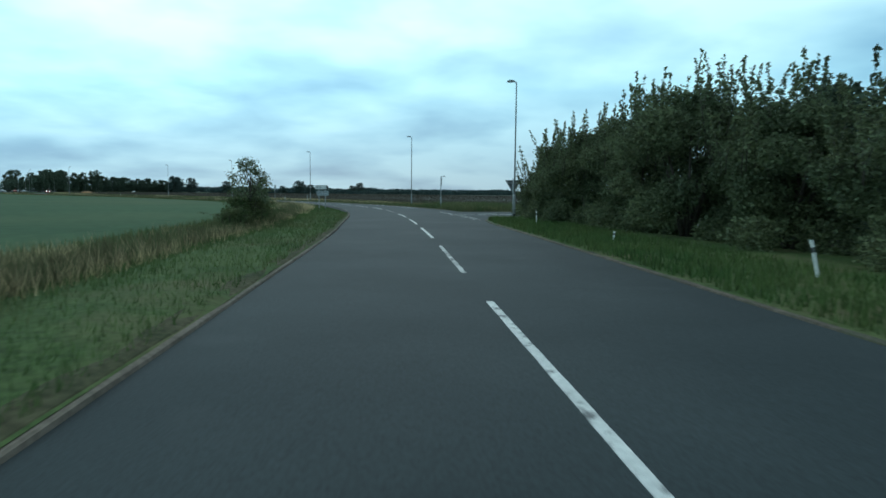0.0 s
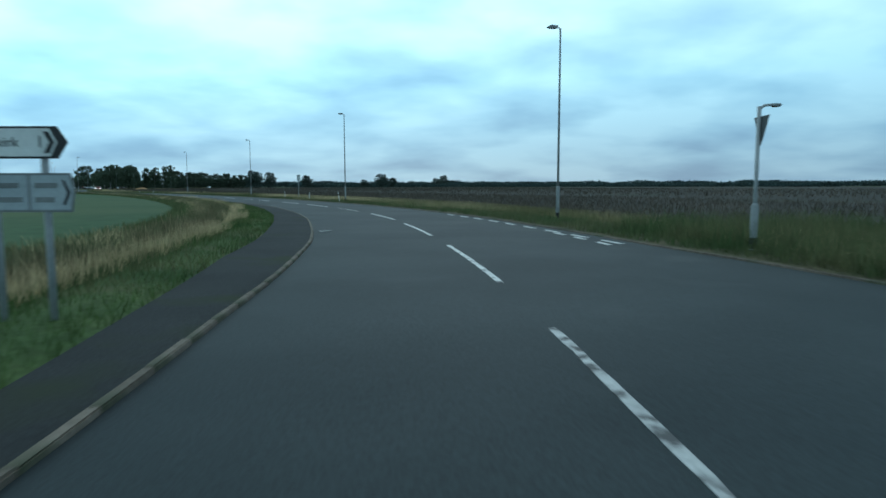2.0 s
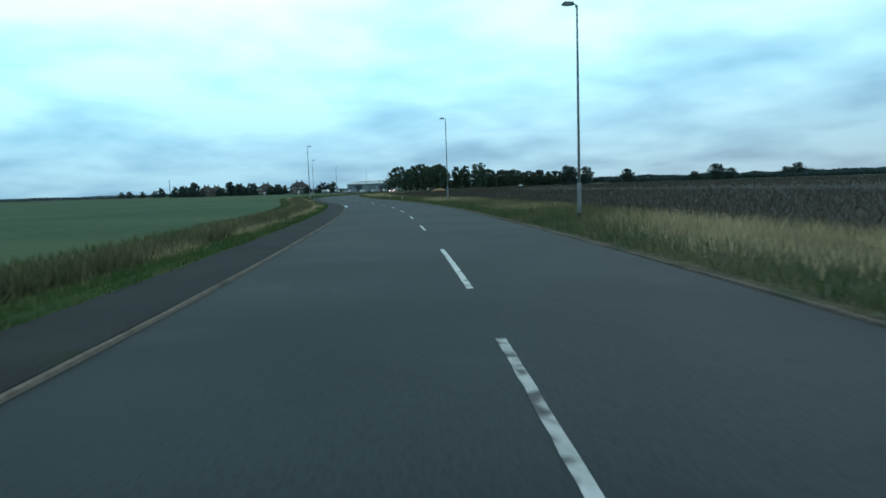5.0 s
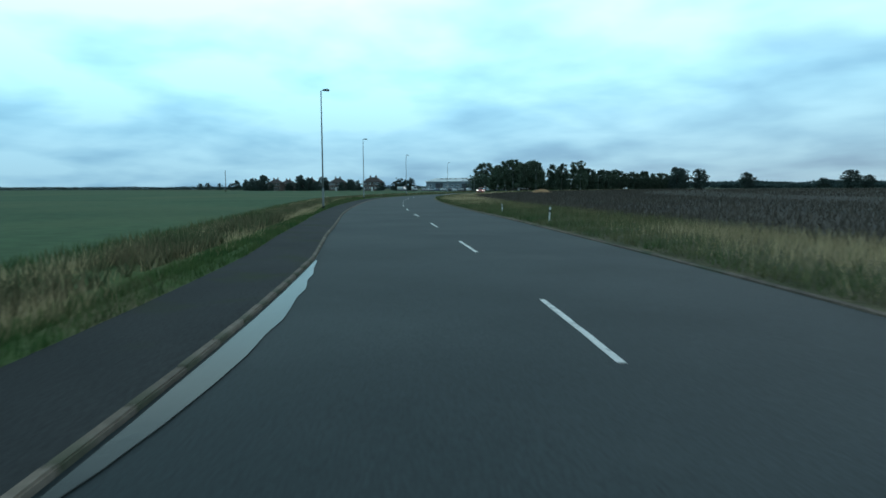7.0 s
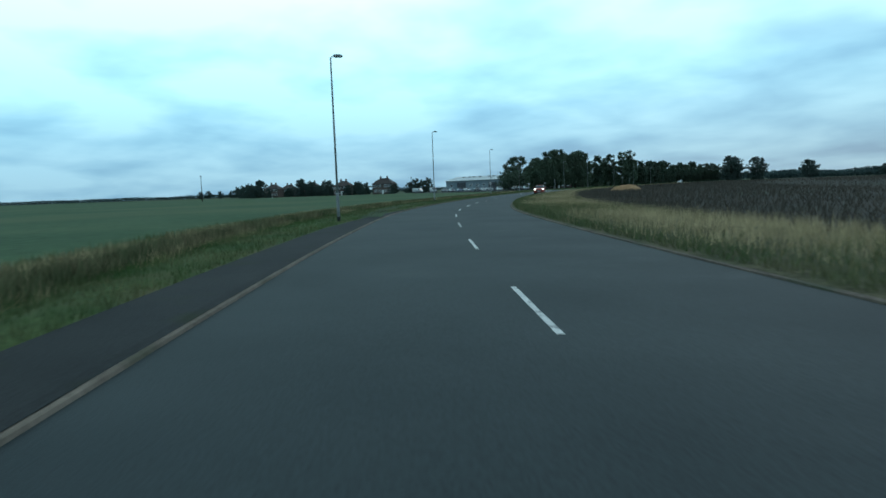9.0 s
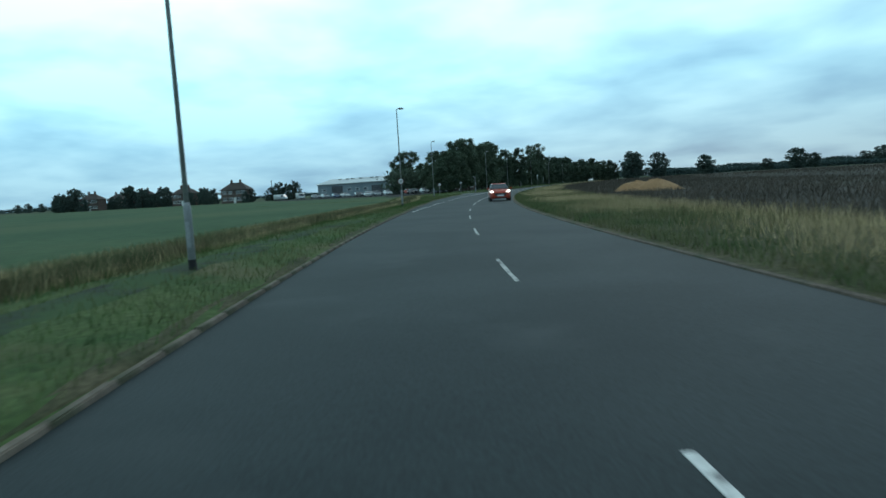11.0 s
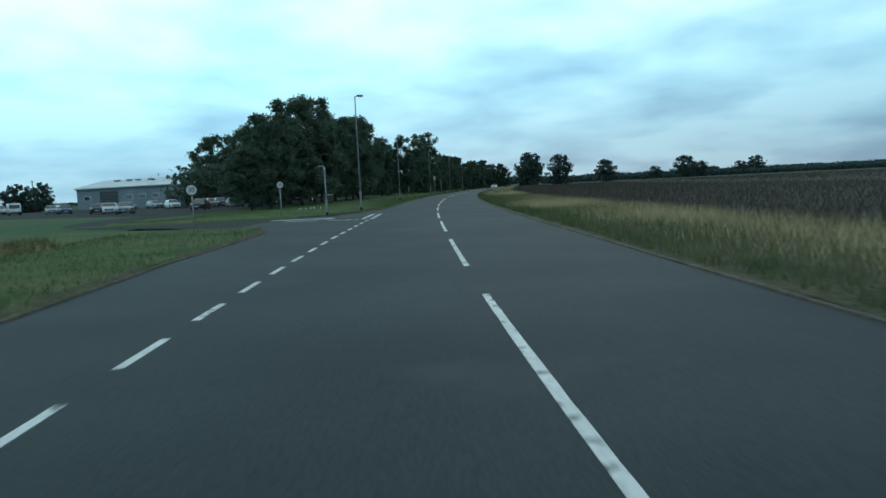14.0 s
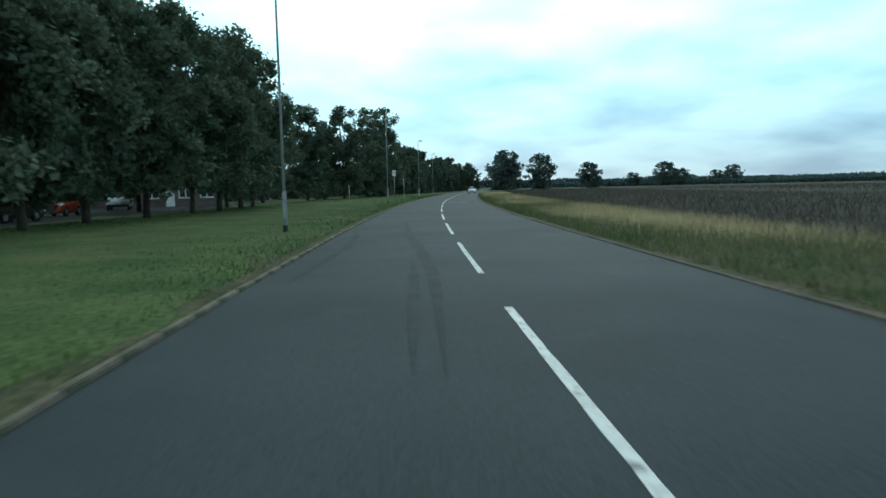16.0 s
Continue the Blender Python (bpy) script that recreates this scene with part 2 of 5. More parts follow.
# horizon woods: distance haze is put into this base colour as a blue tint
FAR_HAZE_LEAF = material("haze_tinted_far_leaves", (0.060, 0.094, 0.092), (0.078, 0.112, 0.105), 0.02, 0.9, fine=0.3, grain=0.2, island=0.3, spec=0.1, through_light=0.4)
BARK = material("bark", (0.050, 0.042, 0.034), (0.085, 0.072, 0.058), 1.5, 0.95, fine=14, grain=0.35, bump=0.6)
STEEL = material("galvanised_steel", (0.30, 0.315, 0.32), (0.40, 0.415, 0.42), 1.2, 0.6, metal=0.35, fine=25, grain=0.15)
GREY_PAINT = material("grey_painted_steel", (0.24, 0.255, 0.26), (0.32, 0.335, 0.34), 1.5, 0.55, fine=20, grain=0.12)
BLACK = material("black_plastic", (0.018, 0.018, 0.019), (0.028, 0.028, 0.03), 3.0, 0.55, fine=30, grain=0.2)
WHITE = material("white_plastic", (0.70, 0.70, 0.68), (0.80, 0.80, 0.78), 3.0, 0.45, fine=30, grain=0.06)
SIGN_WHITE = material("sign_white_sheet", (0.62, 0.63, 0.63), (0.72, 0.73, 0.73), 2.0, 0.5, fine=20, grain=0.06)
PALE_GREY = material("weathered_sign_sheet", (0.30, 0.34, 0.37), (0.38, 0.42, 0.45), 2.0, 0.5, fine=20, grain=0.08)
SIGN_BACK = material("dark_sign_back", (0.075, 0.085, 0.09), (0.11, 0.12, 0.125), 2.0, 0.7, fine=20, grain=0.12)
SIGN_GREY = material("sign_back_grey", (0.15, 0.16, 0.165), (0.21, 0.22, 0.225), 2.0, 0.6, fine=20, grain=0.1)
SIGN_RED = material("sign_red_ring", (0.10, 0.022, 0.028), (0.14, 0.03, 0.036), 2.0, 0.5, fine=20, grain=0.1)
INK = material("sign_black_lettering", (0.02, 0.02, 0.022), (0.03, 0.03, 0.032), 3.0, 0.5, fine=20, grain=0.1)
BRICK = material("red_brick", (0.118, 0.090, 0.080), (0.155, 0.114, 0.098), 0.7, 0.9, fine=6, grain=0.25, bump=0.2)
RENDERED = material("pale_render", (0.42, 0.38, 0.34), (0.52, 0.48, 0.43), 0.5, 0.9, fine=8, grain=0.12)
TILE = material("brown_roof_tiles", (0.070, 0.058, 0.054), (0.100, 0.080, 0.072), 0.6, 0.85, fine=5, grain=0.3, bump=0.3)
CLAD = material("grey_wall_cladding", (0.20, 0.25, 0.28), (0.26, 0.31, 0.34), 0.2, 0.55, fine=4, grain=0.12)
ROOFING = material("pale_metal_roofing", (0.52, 0.57, 0.58), (0.62, 0.66, 0.67), 0.15, 0.5, fine=3, grain=0.08)
DARK_DOOR = material("dark_door", (0.055, 0.06, 0.07), (0.08, 0.085, 0.095), 1.0, 0.6, fine=10, grain=0.15)
GLASS = material("dark_window_glass", (0.012, 0.016, 0.019), (0.02, 0.025, 0.028), 1.0, 0.04, fine=5, grain=0.1, spec=1.0)
GLASS.node_tree.nodes["Principled BSDF"].inputs["Coat Weight"].default_value = 1.0
SOIL = material("heaped_sandy_soil", (0.31, 0.180, 0.090), (0.40, 0.245, 0.132), 0.5, 0.95, fine=5, grain=0.25, bump=0.7, spec=0.1)
RED_PAINT = material("orange_red_car_paint", (0.40, 0.045, 0.018), (0.44, 0.052, 0.022), 0.8, 0.4, fine=4, grain=0.05, spec=0.5)
WHITE_PAINT = material("white_car_paint", (0.62, 0.64, 0.65), (0.70, 0.72, 0.73), 0.8, 0.3, fine=4, grain=0.04, spec=0.5)
SILVER_PAINT = material("silver_car_paint", (0.30, 0.32, 0.34), (0.36, 0.38, 0.40), 0.8, 0.32, metal=0.4, fine=4, grain=0.05)
BLUE_PAINT = material("blue_car_paint", (0.05, 0.09, 0.17), (0.07, 0.12, 0.21), 0.8, 0.3, fine=4, grain=0.05)
DARK_PAINT = material("dark_car_paint", (0.03, 0.033, 0.038), (0.045, 0.048, 0.055), 0.8, 0.3, fine=4, grain=0.05)
TYRE = material("tyre_rubber", (0.016, 0.016, 0.017), (0.025, 0.025, 0.026), 3.0, 0.85, fine=20, grain=0.2)
RUBBER = material("rubbed_off_tyre_rubber", (0.019, 0.027, 0.029), (0.031, 0.041, 0.043), 1.6, 0.78, fine=38, grain=0.35, bump=0.3, spec=0.2)
LAMP_ON = glow("lit_headlamp", (1.0, 0.97, 0.88), 6.0)
WATER = material("standing_water", (0.016, 0.018, 0.017), (0.026, 0.028, 0.026), 0.8, 0.16, fine=7, grain=0.1, bump=0.12, spec=0.07)

# ---- mesh helpers ----


def link(name, me, mat, parent=None, label=""):
    if mat:
        me.materials.append(mat)
    ob = new(name, me)
    if parent:
        ob.parent = parent
    if label:
        ob["label"] = label
    return ob


def mesh_of(name, bm, smooth=False):
    me = bpy.data.meshes.new(name)
    bmesh.ops.recalc_face_normals(bm, faces=bm.faces)
    bm.to_mesh(me)
    bm.free()
    if smooth:
        me.polygons.foreach_set("use_smooth", [True] * len(me.polygons))
    return me


def part(name, bm, mat, parent=None, label="", smooth=False):
    return link(name, mesh_of(name, bm, smooth), mat, parent, label)


def raw(name, verts, faces):
    me = bpy.data.meshes.new(name)
    me.from_pydata(verts, [], faces)
    me.update()
    return me


def box(x, y, z, sx, sy, sz, bevel=0.0, bm=None):
    """A box with its centre at x, y, z."""
    bm = bm or bmesh.new()
    got = bmesh.ops.create_cube(bm, size=1.0, matrix=Matrix.LocRotScale((x, y, z), None, (sx, sy, sz)))
    if bevel:
        edges = {e for v in got["verts"] for e in v.link_edges}
        bmesh.ops.bevel(bm, geom=list(edges), offset=bevel, segments=2, affect="EDGES")
    return bm


def tube(points, radii, sides=10, bm=None):
    """A round bar through the points, closed at both ends."""
    bm = bm or bmesh.new()
    rings = []
    pts = [Vector(p) for p in points]
    for i, (p, r) in enumerate(zip(pts, radii)):
        d = (pts[min(i + 1, len(pts) - 1)] - pts[max(i - 1, 0)]).normalized()
        side = d.orthogonal().normalized() if abs(d.z) > 0.9 else d.cross(Vector((0, 0, 1))).normalized()
        other = d.cross(side)
        rings.append([bm.verts.new(p + r * (math.cos(a) * side + math.sin(a) * other)) for a in (2 * math.pi * k / sides for k in range(sides))])
    for a, b in zip(rings, rings[1:]):
        for k in range(sides):
            bm.faces.new((a[k], a[(k + 1) % sides], b[(k + 1) % sides], b[k]))
    bm.faces.new(rings[0][::-1])
    bm.faces.new(rings[-1])
    return bm


def prism(outline, y0, y1, bm=None):
    """An outline in x and z, drawn out from y0 to y1."""
    bm = bm or bmesh.new()
    a = [bm.verts.new((x, y0, z)) for x, z in outline]
    b = [bm.verts.new((x, y1, z)) for x, z in outline]
    n = len(outline)
    for k in range(n):
        bm.faces.new((a[k], a[(k + 1) % n], b[(k + 1) % n], b[k]))
    bm.faces.new(a[::-1])
    bm.faces.new(b)
    return bm


def slab(outline, z, thick, bm=None):
    """A flat plate with that outline in x and y and its top at z."""
    bm = bm or bmesh.new()
    a = [bm.verts.new((x, y, z - thick)) for x, y in outline]
    b = [bm.verts.new((x, y, z)) for x, y in outline]
    n = len(outline)
    for k in range(n):
        bm.faces.new((a[k], a[(k + 1) % n], b[(k + 1) % n], b[k]))
    bm.faces.new(a[::-1])
    bm.faces.new(b)
    bmesh.ops.triangulate(bm, faces=[f for f in bm.faces if len(f.verts) > 4])
    return bm


def lettering(name, text, size, parent, m):
    """Letters of the built-in font as a thin mesh."""
    cu = bpy.data.curves.new(name, "FONT")
    cu.body, cu.size, cu.align_x, cu.align_y, cu.extrude = text, size, "CENTER", "CENTER", 0.002
    tmp = new(name, cu)
    me = bpy.data.meshes.new_from_object(tmp.evaluated_get(bpy.context.evaluated_depsgraph_get()))
    bpy.data.objects.remove(tmp)
    ob = link(name, me, INK, parent)
    ob.matrix_basis = m
    return ob


def thing(name, m, label, category, group="", kind=""):
    ob = new(name)
    ob.matrix_basis = m
    return tagged(ob, label, category, group, kind)


# ---- ground, fields, road ----


def ribbon(name, us, rows, mat, wobble=0.0, slope=0.0):
    """A strip along the road: rows of (side, z), each a number or a function of u; its ends may slope down."""
    verts, faces = [], []
    rng = np.random.default_rng(len(us))
    us = list(us)
    if slope:
        for side, z in rows:
            verts.append(tuple(at(us[0] - slope, side(us[0]) if callable(side) else side, -0.06)))
    for u in us:
        for side, z in rows:
            s = side(u) if callable(side) else side
            p = at(u, s, (z(u) if callable(z) else z) + wobble * rng.normal())
            verts.append(tuple(p))
    if slope:
        for side, z in rows:
            verts.append(tuple(at(us[-1] + slope, side(us[-1]) if callable(side) else side, -0.06)))
        us = us + us[:2]
    n = len(rows)
    for i in range(len(us) - 1):
        for k in range(n - 1):
            a = i * n + k
            faces.append((a, a + 1, a + n + 1, a + n))
    ob = link(name, raw(name, verts, faces), mat)
    bm = bmesh.new()
    bm.from_mesh(ob.data)
    bmesh.ops.recalc_face_normals(bm, faces=bm.faces)
    if sum(f.normal.z for f in bm.faces) < 0:
        bmesh.ops.reverse_faces(bm, faces=bm.faces)
    bm.to_mesh(ob.data)
    bm.free()
    return ob


def span(a, b, step=2.0):
    return np.linspace(a, b, max(2, int(round((b - a) / step)) + 1))


START, END = -33.0, 800.0
EDGE_L = [(-34, 3.3), (0, 3.31), (16, 3.34), (24, 3.43), (36, 3.32), (46, 3.42), (56, 3.29), (63, 3.44), (85, 3.49), (96, 3.62), (104, 3.75), (130, 3.75), (156, 3.62), (170, 3.44), (178, 3.42), (184, 3.66), (197, 3.84),
          (265, 3.86), (281, 3.76), (300, 3.78), (312, 3.85), (318, 4.15), (324, 4.35), (330, 4.55), (336, 5.0), (342, 5.35), (350, 5.6), (358, 5.8), (368, 6.4), (376, 6.5), (379, 6.9), (381.5, 7.7)]
VERGE_OUT = [(-34, 6.2), (60, 6.4), (140, 6.0), (160, 5.7), (200, 5.8), (220, 6.6), (240, 7.8), (285, 8.0), (310, 6.9), (335, 6.9), (350, 8.6), (372, 13.0), (381.5, 13.5)]
PATH = [(246, 4.2), (256, 5.0), (264, 5.8), (272, 6.3), (285, 6.3), (298, 5.7), (308, 4.85), (314, 4.4), (318, 4.3)]
EDGE_L2 = [(391.5, 8.2), (393, 6.2), (395, 4.9), (399, 3.85), (405, 3.62), (420, 3.57), (440, 3.5), (800, 3.4)]
EDGE_R = [(-34, 3.4), (12, 3.46), (22, 3.62), (26, 3.95), (30, 5.1), (32, 9.0)]
EDGE_R2 = [(42.5, 9.5), (44, 6.8), (47, 5.5), (54, 4.75), (62, 4.35), (72, 4.0), (85, 3.65), (96, 3.6), (162, 3.4), (180, 3.55), (194, 3.8), (208, 3.8), (225, 3.7), (268, 3.3), (290, 3.2), (310, 3.0), (337, 2.95), (368, 3.45), (390, 3.6), (800, 3.6)]

g = 4000.0
ground = tagged(link("ground", raw("ground", [(-g, -g, -0.12), (g, -g, -0.12), (g, g, -0.12), (-g, g, -0.12)], [(0, 1, 2, 3)]), FAR_GROUND),
                "flat green and tan farmland reaching the horizon", "ground", kind="structure")

LEFT_RIM = [at(u, steps(VERGE_OUT, u) + 2.7) for u in span(START, 372, 4)]
left_field = slab([(p.x, p.y) for p in LEFT_RIM] + [(-222, 322), (-262, 362), (-330, 378), (-520, 380), (-1400, 520), (-1400, -400), (0, -400)], -0.03, 0.05)
tagged(part("field", left_field, CROP), "wide field of short even green crop behind the ditch", "field", kind="structure")
RIGHT_RIM = [at(u, -9.0) for u in span(START, END, 5)]
right_field = slab([(p.x, p.y) for p in RIGHT_RIM] + [(1400, 900), (1400, -400), (20, -400)], -0.03, 0.05)
tagged(part("field", right_field, BEANS), "wide dark brown stubbly field beyond the grass verge", "field", kind="structure")

road = ribbon("road", span(START, END, 2.0), [(lambda u: 4.0 + (0 if u < 312 or u > 404 else min(5.2, (u - 312) * 0.3, (404 - u) * 0.5)), -0.004), (1.7, 0.012), (0, 0.02), (-1.7, 0.012), (-4.4, 0.0),
               (lambda u: -4.6 - 5.2 * max(0.0, min(1.0, (u - 20) / 9, (60 - u) / 14)), -0.004)], ASPHALT)
tagged(road, "grey worn asphalt two-lane country road", "road", kind="structure")


def path_band(name, centre, half, z, mat, label, category):
    pts = spline([centre[0]] + centre + [centre[-1]])
    verts, faces = [], []
    for i, p in enumerate(pts):
        d = (pts[min(i + 1, len(pts) - 1)] - pts[max(i - 1, 0)]).normalized()
        w = half(i / (len(pts) - 1))
        verts += [(p.x - d.y * w, p.y + d.x * w, z), (p.x + d.y * w, p.y - d.x * w, z)]
    for i in range(len(pts) - 1):
        faces.append((2 * i, 2 * i + 1, 2 * i + 3, 2 * i + 2))
    ob = link(name, raw(name, verts, faces), mat)
    if ob.data.polygons[0].normal.z < 0:
        ob.data.flip_normals()
    return tagged(ob, label, category, kind="structure")


def uv(u, side):
    p = at(u, side)
    return (p.x, p.y)


path_band("side_road", [uv(33, -1), uv(36, -6), uv(38.2, -12), uv(41, -22), uv(45, -45), uv(50, -120)], lambda t: 3.3 + 7.5 * max(0, 0.12 - t) / 0.12, 0.004 - 0.012,
          WORN, "grey asphalt side road joining at a give-way line", "road")
path_band("side_road", [uv(386, 0), uv(387, 5), uv(388.5, 11), uv(393, 19), uv(403, 24), uv(420, 26), uv(450, 26), uv(480, 30)],
          lambda t: 3.2 + 5.0 * max(0, 0.12 - t) / 0.12, -0.010, WORN, "grey asphalt service road leading behind the trees", "road")

for outline in ([uv(370, 8.5), uv(383.4, 7.0), uv(384.6, 13), uv(387, 20), uv(372, 40)], [uv(391.0, 8.0), uv(420, 21), uv(416, 24), uv(402, 21.5), uv(394, 17)]):
    tagged(part("verge", slab(outline, -0.016, 0.04), GRASS), "rough grass corner beside the side road", "verge", kind="structure")

# kerbs, footway and verges
kerb_beds = []
for a, b, table, coat in ((START, 332, EDGE_L, KERB), (332, 381.5, EDGE_L, DIRTY_KERB), (391.5, 405, EDGE_L2, DIRTY_KERB), (405, 560, EDGE_L2, KERB)):
    k = ribbon("kerb", span(a, b, 1.0), [(lambda u, t=table: steps(t, u), -0.02), (lambda u, t=table: steps(t, u) + 0.015, 0.034), (lambda u, t=table: steps(t, u) + 0.04, 0.043),
                                        (lambda u, t=table: steps(t, u) + 0.075, 0.041)], coat, 0.003)
    tagged(k, "low tan concrete kerb, worn and dirty, along the road", "kerb", kind="structure")
    kerb_beds.append((a, b, table, k))
for a, b, table in ((START, 31.6, EDGE_R), (43.0, 560, EDGE_R2)):
    k = ribbon("kerb", span(a, b, 1.0), [(lambda u, t=table: -steps(t, u), -0.02), (lambda u, t=table: -steps(t, u) - 0.015, 0.03), (lambda u, t=table: -steps(t, u) - 0.10, 0.038),
                                        (lambda u, t=table: -steps(t, u) - 0.14, 0.02)], DIRTY_KERB, 0.004)
    tagged(k, "low dirty concrete edging between asphalt and tall grass", "kerb", kind="structure")

footway = ribbon("pavement", span(34, 262, 2.0), [(lambda u: steps(EDGE_L, u) + 0.07, 0.047), (lambda u: steps(EDGE_L, u) + 0.2, 0.06), (lambda u: steps(EDGE_L, u) + 0.15 + 1.25 * min(1, (u - 34) / 18, (262 - u) / 20), 0.07)], WORN)
tagged(footway, "narrow dark asphalt footway with grass creeping over it", "pavement", kind="structure")


def verge_l(u):
    foot = 1.3 * min(1, (u - 34) / 18, (262 - u) / 20) if 34 < u < 262 else 0
    return steps(EDGE_L, u) + 0.11 + foot


ribs = [(lambda u: verge_l(u) - 0.04, 0.045), (lambda u: verge_l(u) + 0.15, 0.075), (lambda u: verge_l(u) * 0.6 + steps(VERGE_OUT, u) * 0.4, 0.10), (lambda u: steps(VERGE_OUT, u) - 0.6, 0.07), (lambda u: steps(VERGE_OUT, u) + 0.3, -0.05),
        (lambda u: steps(VERGE_OUT, u) + 3.2, -0.02)]
tagged(ribbon("verge", span(START, 381.5, 1.5), ribs, GRASS, 0.012, 0.5), "mown grass verge sloping into a shallow ditch", "verge", kind="structure")
path = ribbon("pavement", span(250, 305, 2.0), [(lambda u: steps(PATH, u) - 0.6, 0.085), (lambda u: steps(PATH, u) - 0.4 + 0.12 * math.sin(u * 0.9), 0.104), (lambda u: steps(PATH, u) + 0.4 + 0.12 * math.sin(u * 1.3), 0.104), (lambda u: steps(PATH, u) + 0.65, 0.085)], OVERGROWN, 0.004)
tagged(path, "narrow worn footpath half grown over with grass", "pavement", kind="structure")
for a, b, table in ((START, 34, EDGE_L), (262, 381, EDGE_L), (393, 560, EDGE_L2)):
    strip = ribbon("verge", span(a, b, 1.0), [(lambda u, t=table: steps(t, u) + 0.075, 0.03), (lambda u, t=table: steps(t, u) + 0.12, 0.062), (lambda u, t=table: steps(t, u) + 0.30 + 0.12 * math.sin(u * 1.7) * math.sin(u * 0.61), 0.086), (lambda u, t=table: steps(t, u) + 0.5, 0.06)], EARTH, 0.004)
    tagged(strip, "bare brown strip of worn earth along the kerb", "verge", kind="structure")
lawn = ribbon("verge", span(391.5, 560, 1.5), [(lambda u: steps(EDGE_L2, u) + 0.07, 0.045), (lambda u: steps(EDGE_L2, u) + 0.3, 0.075), (lambda u: max(7.5, steps(EDGE_L2, u) + 0.6), 0.11), (11.0, 0.12), (15.0, 0.09), (19.5, 0.03), (22.5, -0.02)], GRASS, 0.012, 0.5)
tagged(lawn, "broad mown lawn verge under the roadside trees", "verge", kind="structure")
tagged(ribbon("verge", span(START, 31.6, 0.8), [(lambda u: -steps(EDGE_R, u) - 0.10, 0.034), (lambda u: min(-5.5, -steps(EDGE_R, u) - 0.6), 0.08), (lambda u: min(-7.5, -steps(EDGE_R, u) - 1.2), 0.10), (lambda u: min(-12.0, -steps(EDGE_R, u) - 3.0), -0.02)], GRASS, 0.012, 0.5), "rough grass verge in front of the hedge", "verge", kind="structure")
tagged(ribbon("verge", span(43.0, END, 1.0), [(lambda u: -steps(EDGE_R2, u) - 0.10, 0.034), (lambda u: -steps(EDGE_R2, u) - 1.2, 0.08), (lambda u: min(-7.5, -steps(EDGE_R2, u) - 1.6), 0.06), (lambda u: min(-9.6, -steps(EDGE_R2, u) - 2.5), -0.02)], EARTH, 0.008, 0.5),
       "earth bank grown over with tall grass", "verge", kind="structure")

# ---- road markings ----


def mark(parent, u0, u1, side, width=0.098, mat=PAINT, name="mark", z=0.026):
    us = span(u0, u1, 0.3)
    bm = bmesh.new()
    pairs = []
    chip = 0.22 if mat is OLD_PAINT else 0.10
    for u in us:
        s = side(u) if callable(side) else side
        left, right = (-width * (0.5 - chip * max(0.0, noise.noise((u * 2.3, k, u0)) * 1.6)) * f for k, f in ((3.1, 1), (8.7, -1)))
        pairs.append([bm.verts.new(at(u, s + d, z + e)) for d, e in ((left, -0.02), (left, 0), (right, 0), (right, -0.02))])
    for a, b in zip(pairs, pairs[1:]):
        for k in range(3):
            bm.faces.new((a[k], a[k + 1], b[k + 1], b[k]))
    return part(name, bm, mat, parent)


def stripe(parent, a, b, width, mat=PAINT, z=0.016, name="mark"):
    """A painted bar between two places of the ground."""
    a, b = Vector(a), Vector(b)
    d = (b - a).normalized()
    s = Vector((-d.y, d.x)) * width / 2
    return part(name, slab([tuple(a + s), tuple(a - s), tuple(b - s), tuple(b + s)], z, 0.02), mat, parent)


centre_marks = thing("centre_line", pose(0, 0, 0), "broken white centre line painted on the asphalt", "road marking", kind="structure")
for k in range(-3, 14):
    mark(centre_marks, 3 + 9.07 * k, 9 + 9.07 * k, lambda u: -0.07 if 66 < u < 86 else 0.01, mat=PAINT if k % 4 else OLD_PAINT)
for u in [133.8 + 8.97 * k for k in range(11)] + [232.0, 240.4, 248.8, 257.0] + [265.2 + 8.87 * k for k in range(6)]:
    mark(centre_marks, u, u + 2.95, 0.0, 0.075, mat=OLD_PAINT if int(u) % 3 == 0 else PAINT)
for k in range(48):
    mark(centre_marks, 319.6 + 9.0 * k, 325.6 + 9.0 * k, 0.0, 0.078 if k < 4 else 0.098, mat=OLD_PAINT if k in (0, 2) else PAINT)

edge_marks = thing("edge_line", pose(0, 0, 0), "short white edge-line dashes across the junction mouth", "road marking", kind="structure")
for k in range(36):
    mark(edge_marks, 312.8 + 2.007 * k, 313.9 + 2.007 * k, lambda u: steps([(313, 3.55), (335, 3.46), (347, 3.45), (373, 3.52), (385, 3.4)], u), 0.095, z=0.014)
for k in range(7):
    for side in (3.34, 3.78):
        mark(edge_marks, 385.5 + 0.9 * k, 386.1 + 0.9 * k, side, 0.22, mat=OLD_PAINT if (k, side) == (1, 3.34) else PAINT, z=0.014)
for k in range(9):
    mark(edge_marks, 54.2 + 1.95 * k, 55.25 + 1.95 * k, lambda u: -steps([(54, 4.3), (60, 3.92), (70, 3.66)], u), 0.12, z=0.012)
for k in range(3):
    mark(edge_marks, 54.0 + 1.6 * k, 54.8 + 1.6 * k, -3.88, 0.12, z=0.012)
for k in range(9):
    for side in (-3.62, -3.98):
        mark(edge_marks, 27.2 + 0.95 * k, 27.8 + 0.95 * k, side, 0.10, mat=OLD_PAINT, z=0.012)
for k in range(5):
    mark(edge_marks, 36.0 + 1.1 * k, 36.75 + 1.1 * k, -3.76, 0.11, z=0.012)

